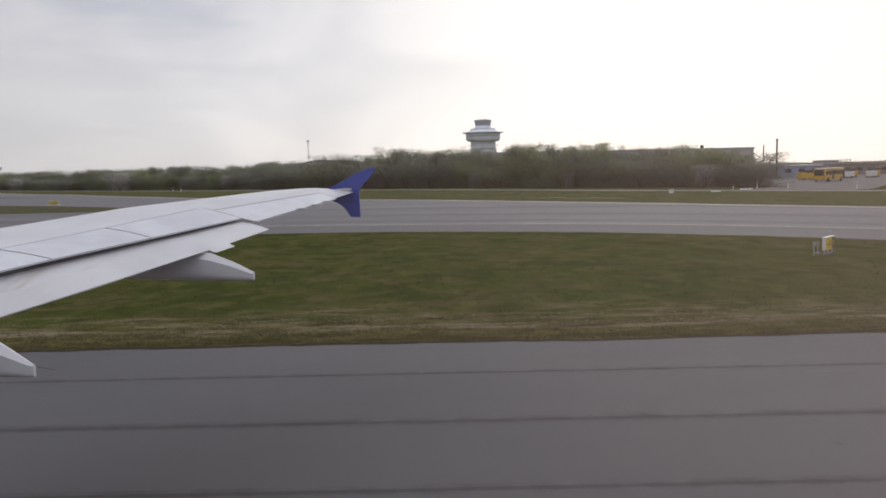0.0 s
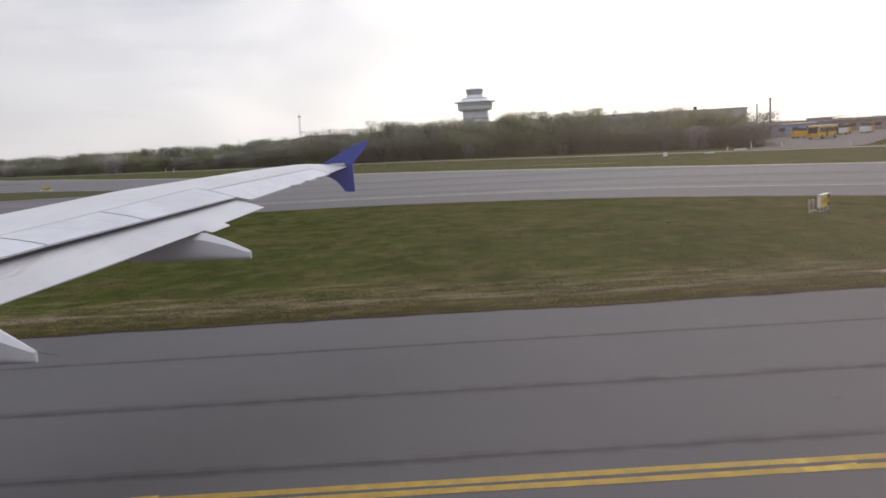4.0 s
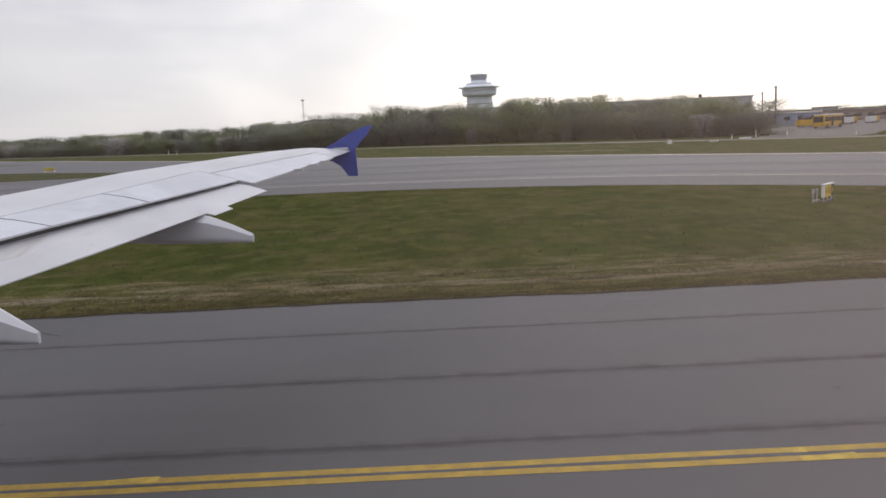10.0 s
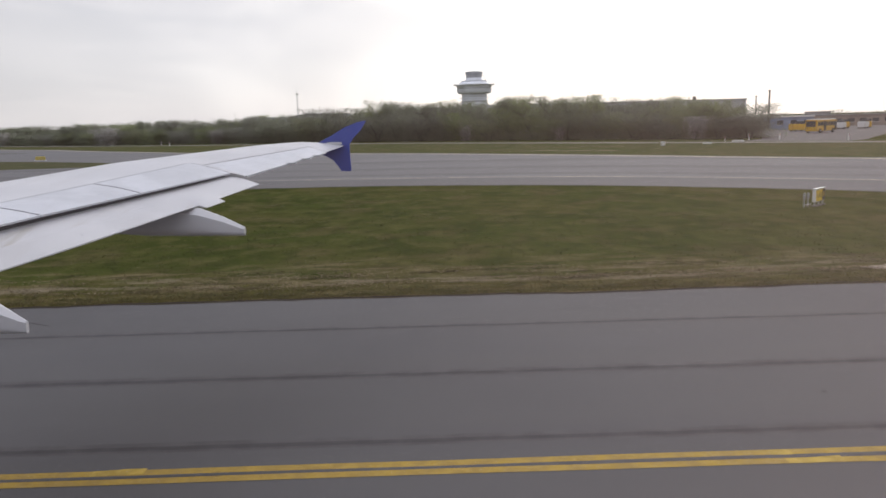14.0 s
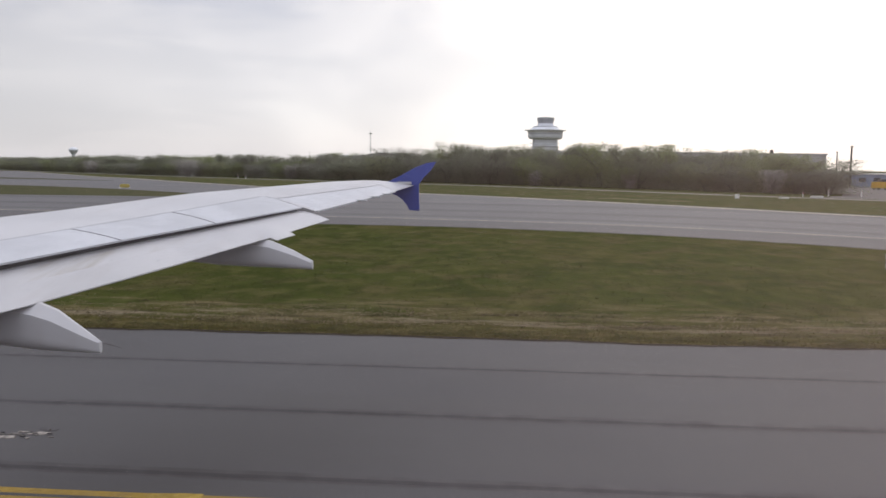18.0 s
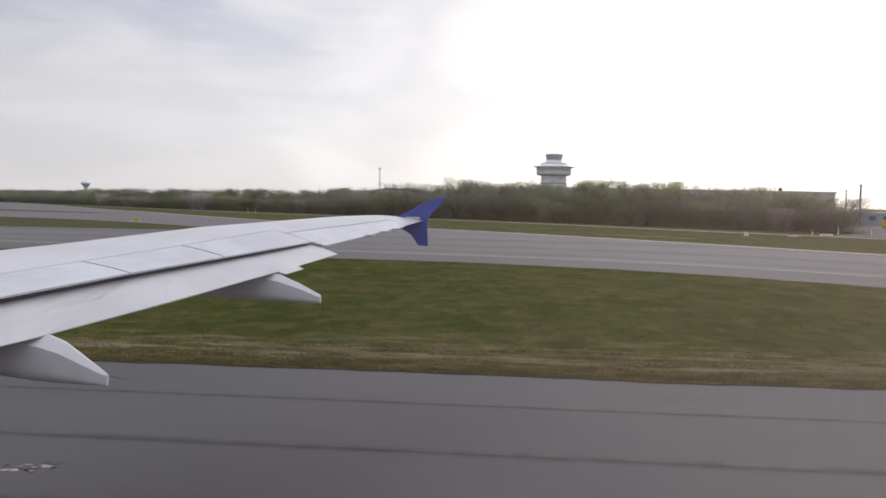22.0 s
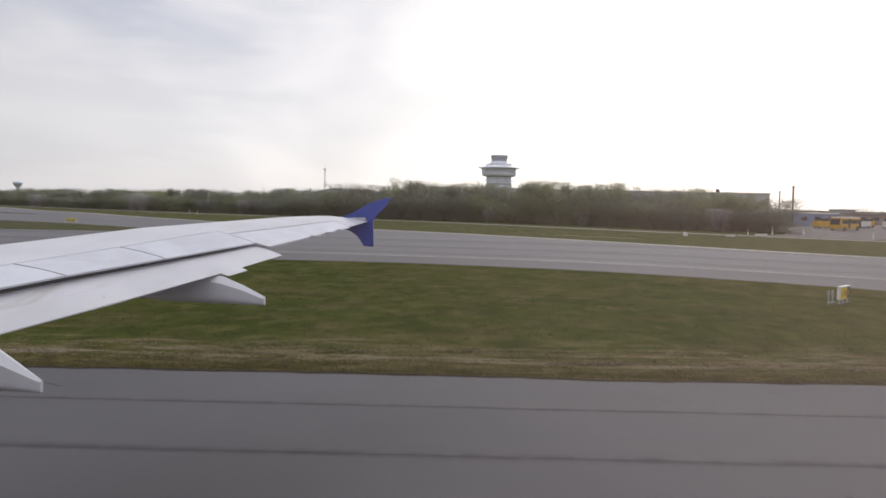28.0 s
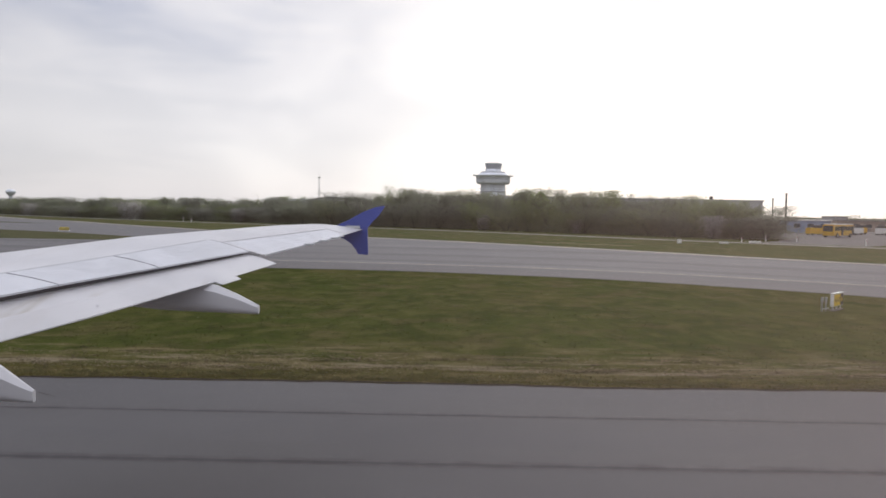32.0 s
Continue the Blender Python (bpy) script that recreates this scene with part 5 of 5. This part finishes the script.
def spruce(seed, h):
    rnd, rng = random.Random(seed), np.random.default_rng(seed)
    v, f, pts = [], [], []
    stick(v, f, (0, 0, -0.1), (0, 0, h), 0.2, 0.02)
    for k in range(22):
        z = h * (0.06 + 0.92 * k / 22)
        reach = (h - z) * 0.34 * rnd.uniform(0.75, 1.1) + 0.15
        for j in range(7):
            a = rnd.uniform(0, 2 * math.pi)
            e = (reach * math.cos(a), reach * math.sin(a), z - reach * 0.18)
            stick(v, f, (0, 0, z), e, 0.035, 0.01)
            for s in np.linspace(0.25, 1.0, 8):
                pts.append((e[0] * s + rnd.gauss(0, .1), e[1] * s + rnd.gauss(0, .1), z + (e[2] - z) * s + rnd.gauss(0, .09)))
    q, k = chips(np.array(pts), 0.26, rng)
    return mesh_from("trunk", v, f, BARK), quick_mesh("crown", q, k, NEEDLES)


SPRUCES = [spruce(7 + k, 8.0) for k in range(3)]
for k, (x, y, h) in enumerate(((86.8, 139.9, 7.8), (89.6, 138.1, 8.3), (93.2, 135.0, 7.7), (95.4, 136, 6.8), (97.6, 131.5, 8.1), (100.4, 129.4, 8.2), (103.5, 127.0, 8.1), (106.0, 127.0, 6.6), (108.7, 122.9, 8.7), (112, 121, 7.4), (91, 141, 7), (99, 134, 7))):
    tree("spruce", SPRUCES[k % 3], x, y, 50 * k, (1.05, h / 8.0), label="dark green spruce beside the yard", category="tree", group="spruces by the yard")


def far_wood(name, line, depth, height, count, size, seed, label):
    """A far belt of wood, of countless clumps, with an uneven top."""
    rng = np.random.default_rng(seed)
    p = np.array(line, float)
    seg = np.linalg.norm(np.diff(p, axis=0), axis=1)
    s = rng.uniform(0, seg.sum(), count)
    cum = np.concatenate([[0], np.cumsum(seg)])
    x, y = np.interp(s, cum, p[:, 0]), np.interp(s, cum, p[:, 1])
    top = height * (0.75 + 0.18 * np.sin(s / 9.0) * np.sin(s / 23.0 + 1) + 0.14 * np.sin(s / 4.1 + 2) + 0.08 * rng.normal(size=count))
    z = top * rng.uniform(0, 1, count) ** 0.8
    pts = np.stack([x + rng.normal(size=count) * 2, y + rng.uniform(0, depth, count), np.maximum(z, 0.2)], 1)
    q, k = chips(pts, size, rng)
    q[:, 2] = np.maximum(q[:, 2], 0.0)
    return tagged(new(name, quick_mesh(name, q, k, LEAVES, lambda c: c + np.array([0.0, 3.0, -4.0]))), label=label, category="wood", kind="stuff")


far_wood("far_wood", [(-330, 425), (-440, 500), (-580, 620), (-720, 760), (-1000, 1050)], 30, 7.5, 26000, 0.7, 3, "distant belt of grey-brown spring woodland")
far_wood("far_wood", [(-420, 560), (-200, 520), (60, 480), (300, 420), (700, 300)], 30, 5.6, 30000, 0.5, 4, "distant belt of woodland behind the tower")
far_wood("wood_interior", [(-330, 421), (-252, 365), (-200, 327), (-119, 264), (-60, 233)], 8, 5.6, 34000, 0.19, 6, "dense inner part of the spring wood")
far_wood("wood_interior", [(-60, 233), (-8, 206), (36, 174), (52, 162)], 8, 7.6, 34000, 0.19, 7, "dense inner part of the spring wood")
far_wood("undergrowth", [(-330, 410), (-252, 353), (-200, 315), (-119, 252), (-55, 218), (-5, 191), (36, 160.5), (53, 147), (68, 144.5)], 14, 2.6, 50000, 0.17, 5, "tangled undergrowth at the foot of the wood")

# ---- blades and tufts of the meadow ----


def tufts(name, count, x_of, y_of, height, seed, mat, label):
    rng = np.random.default_rng(seed)
    y = y_of(rng, count)
    x = x_of(rng, y)
    keep = (np.interp(x, [-160, -60, -33, -18, -6, 2, 11, 18, 25.4, 33.3, 41.9, 47.9], [60, 58.6, 57.8, 57, 56.6, 55.2, 52.2, 48.4, 43.2, 35.4, 28.2, 22.3]) > y) & (x < 47.5)
    x, y = x[keep], y[keep]
    n = len(x)
    blades = 4
    X, Y = np.repeat(x, blades), np.repeat(y, blades)
    m = n * blades
    a = rng.uniform(0, 2 * np.pi, m)
    h = height * rng.uniform(0.35, 1.2, m) * np.repeat(rng.uniform(0.5, 1.2, n), blades)
    w = rng.uniform(0.006, 0.02, m) * 1.5
    bx, by = X + rng.normal(size=m) * 0.05, Y + rng.normal(size=m) * 0.05
    tip = np.stack([bx + np.cos(a) * h * 0.5, by + np.sin(a) * h * 0.5, h], 1)
    p0 = np.stack([bx - np.sin(a) * w, by + np.cos(a) * w, np.full(m, -0.005)], 1)
    p1 = np.stack([bx + np.sin(a) * w, by - np.cos(a) * w, np.full(m, -0.005)], 1)
    v = np.stack([p0, p1, tip], 1).reshape(-1, 3)
    return tagged(new(name, quick_mesh(name, v, np.arange(3 * m).reshape(m, 3), mat, lambda c: c - np.array([0.0, 0.2, 1.0]))), label=label, category="grass", kind="stuff")


tufts("meadow_grass", 14000, lambda r, y: r.uniform(-0.85, 0.75, len(y)) * (y + 3), lambda r, n: 20.0 + 16 * r.uniform(0, 1, n) ** 1.5, 0.035, 1, TUFT, "short uneven meadow grass in tufts")
tufts("verge_grass", 22000, lambda r, y: r.uniform(-48, 47, len(y)), lambda r, n: NEAR_EDGE + 0.13 + np.abs(r.normal(size=n)) * 0.8, 0.05, 2, TUFT, "ragged rank grass along the taxiway edge")
tufts("straw_windrow", 2500, lambda r, y: r.uniform(-48, 47, len(y)), lambda r, n: np.where(r.uniform(0, 1, n) < 0.6, 21.95, 23.3) + r.normal(size=n) * 0.3, 0.04, 3, STRAW, "thin rows of cut pale straw in the verge")


def clumps(name, centres, leaves, spread, high, size, seed, mat, label):
    """Low clumps of leaves or litter round the given centres."""
    rng = np.random.default_rng(seed)
    n, m = len(centres), len(centres) * leaves
    r = np.repeat(rng.uniform(0.4, 1.3, n), leaves)
    p = np.stack([np.repeat(centres[:, 0], leaves) + rng.normal(size=m) * r * spread[0], np.repeat(centres[:, 1], leaves) + rng.normal(size=m) * r * spread[1], rng.uniform(0.2, 1.0, m) * high * r], 1)
    q, k = chips(p, size, rng, 1.6, 0.0, 3)
    q[:, 2] = np.maximum(0.3 * q[:, 2] + 0.7 * np.repeat(p[:, 2], 3), 0.002)
    keep = (q[:, 1].reshape(-1, 3).min(1) > NEAR_EDGE + 0.1)
    return tagged(new(name, quick_mesh(name, q.reshape(-1, 3, 3)[keep].reshape(-1, 3), np.arange(3 * keep.sum()).reshape(-1, 3), mat, lambda c: c - np.array([0.0, 0.35, 1.0]))), label=label, category="grass", kind="stuff")


rng = np.random.default_rng(12)
drift = rng.uniform([-45, 22], [44, 52], (60, 2))
c = drift[rng.integers(0, 60, 900)] + rng.normal(size=(900, 2)) * np.array([4.0, 1.2])
c = c[(c[:, 1] > 21.5) & (c[:, 1] < np.interp(c[:, 0], [-33, -6, 11, 25, 42], [57, 55.5, 51, 42, 27])) & (c[:, 0] < 41)]
clumps("weed_clumps", c, 40, (0.45, 0.25), 0.05, 0.06, 12, WEED, "coarse low clumps of weed in the mown meadow")
# heaps of cut straw and torn turf along the verge
s_ = rng.uniform(-46, 46, 34)[rng.integers(0, 34, 150)] + rng.normal(size=150) * 1.3
row = np.where(rng.uniform(0, 1, 150) < 0.65, 21.6, 22.9) + 0.35 * np.sin(s_ / 5.0) + rng.normal(size=150) * 0.12
clumps("straw_heaps", np.stack([s_, row], 1), 60, (0.55, 0.13), 0.07, 0.05, 13, STRAW, "torn heaps of pale straw along the verge")
s_ = rng.uniform(-46, 46, 130)
row = rng.uniform(21.3, 24.5, 130)
clumps("turf_clods", np.stack([s_, row], 1), 50, (0.40, 0.12), 0.08, 0.05, 14, CLOD, "dark clods of torn turf and soil along the verge")
s_ = rng.uniform(-47, 47, 700)
row = NEAR_EDGE + 0.25 + np.abs(rng.normal(size=700)) * 0.5
clumps("verge_tussocks", np.stack([s_, row], 1), 40, (0.25, 0.12), 0.08, 0.05, 15, WEED, "yellow-green tussocks at the taxiway edge")
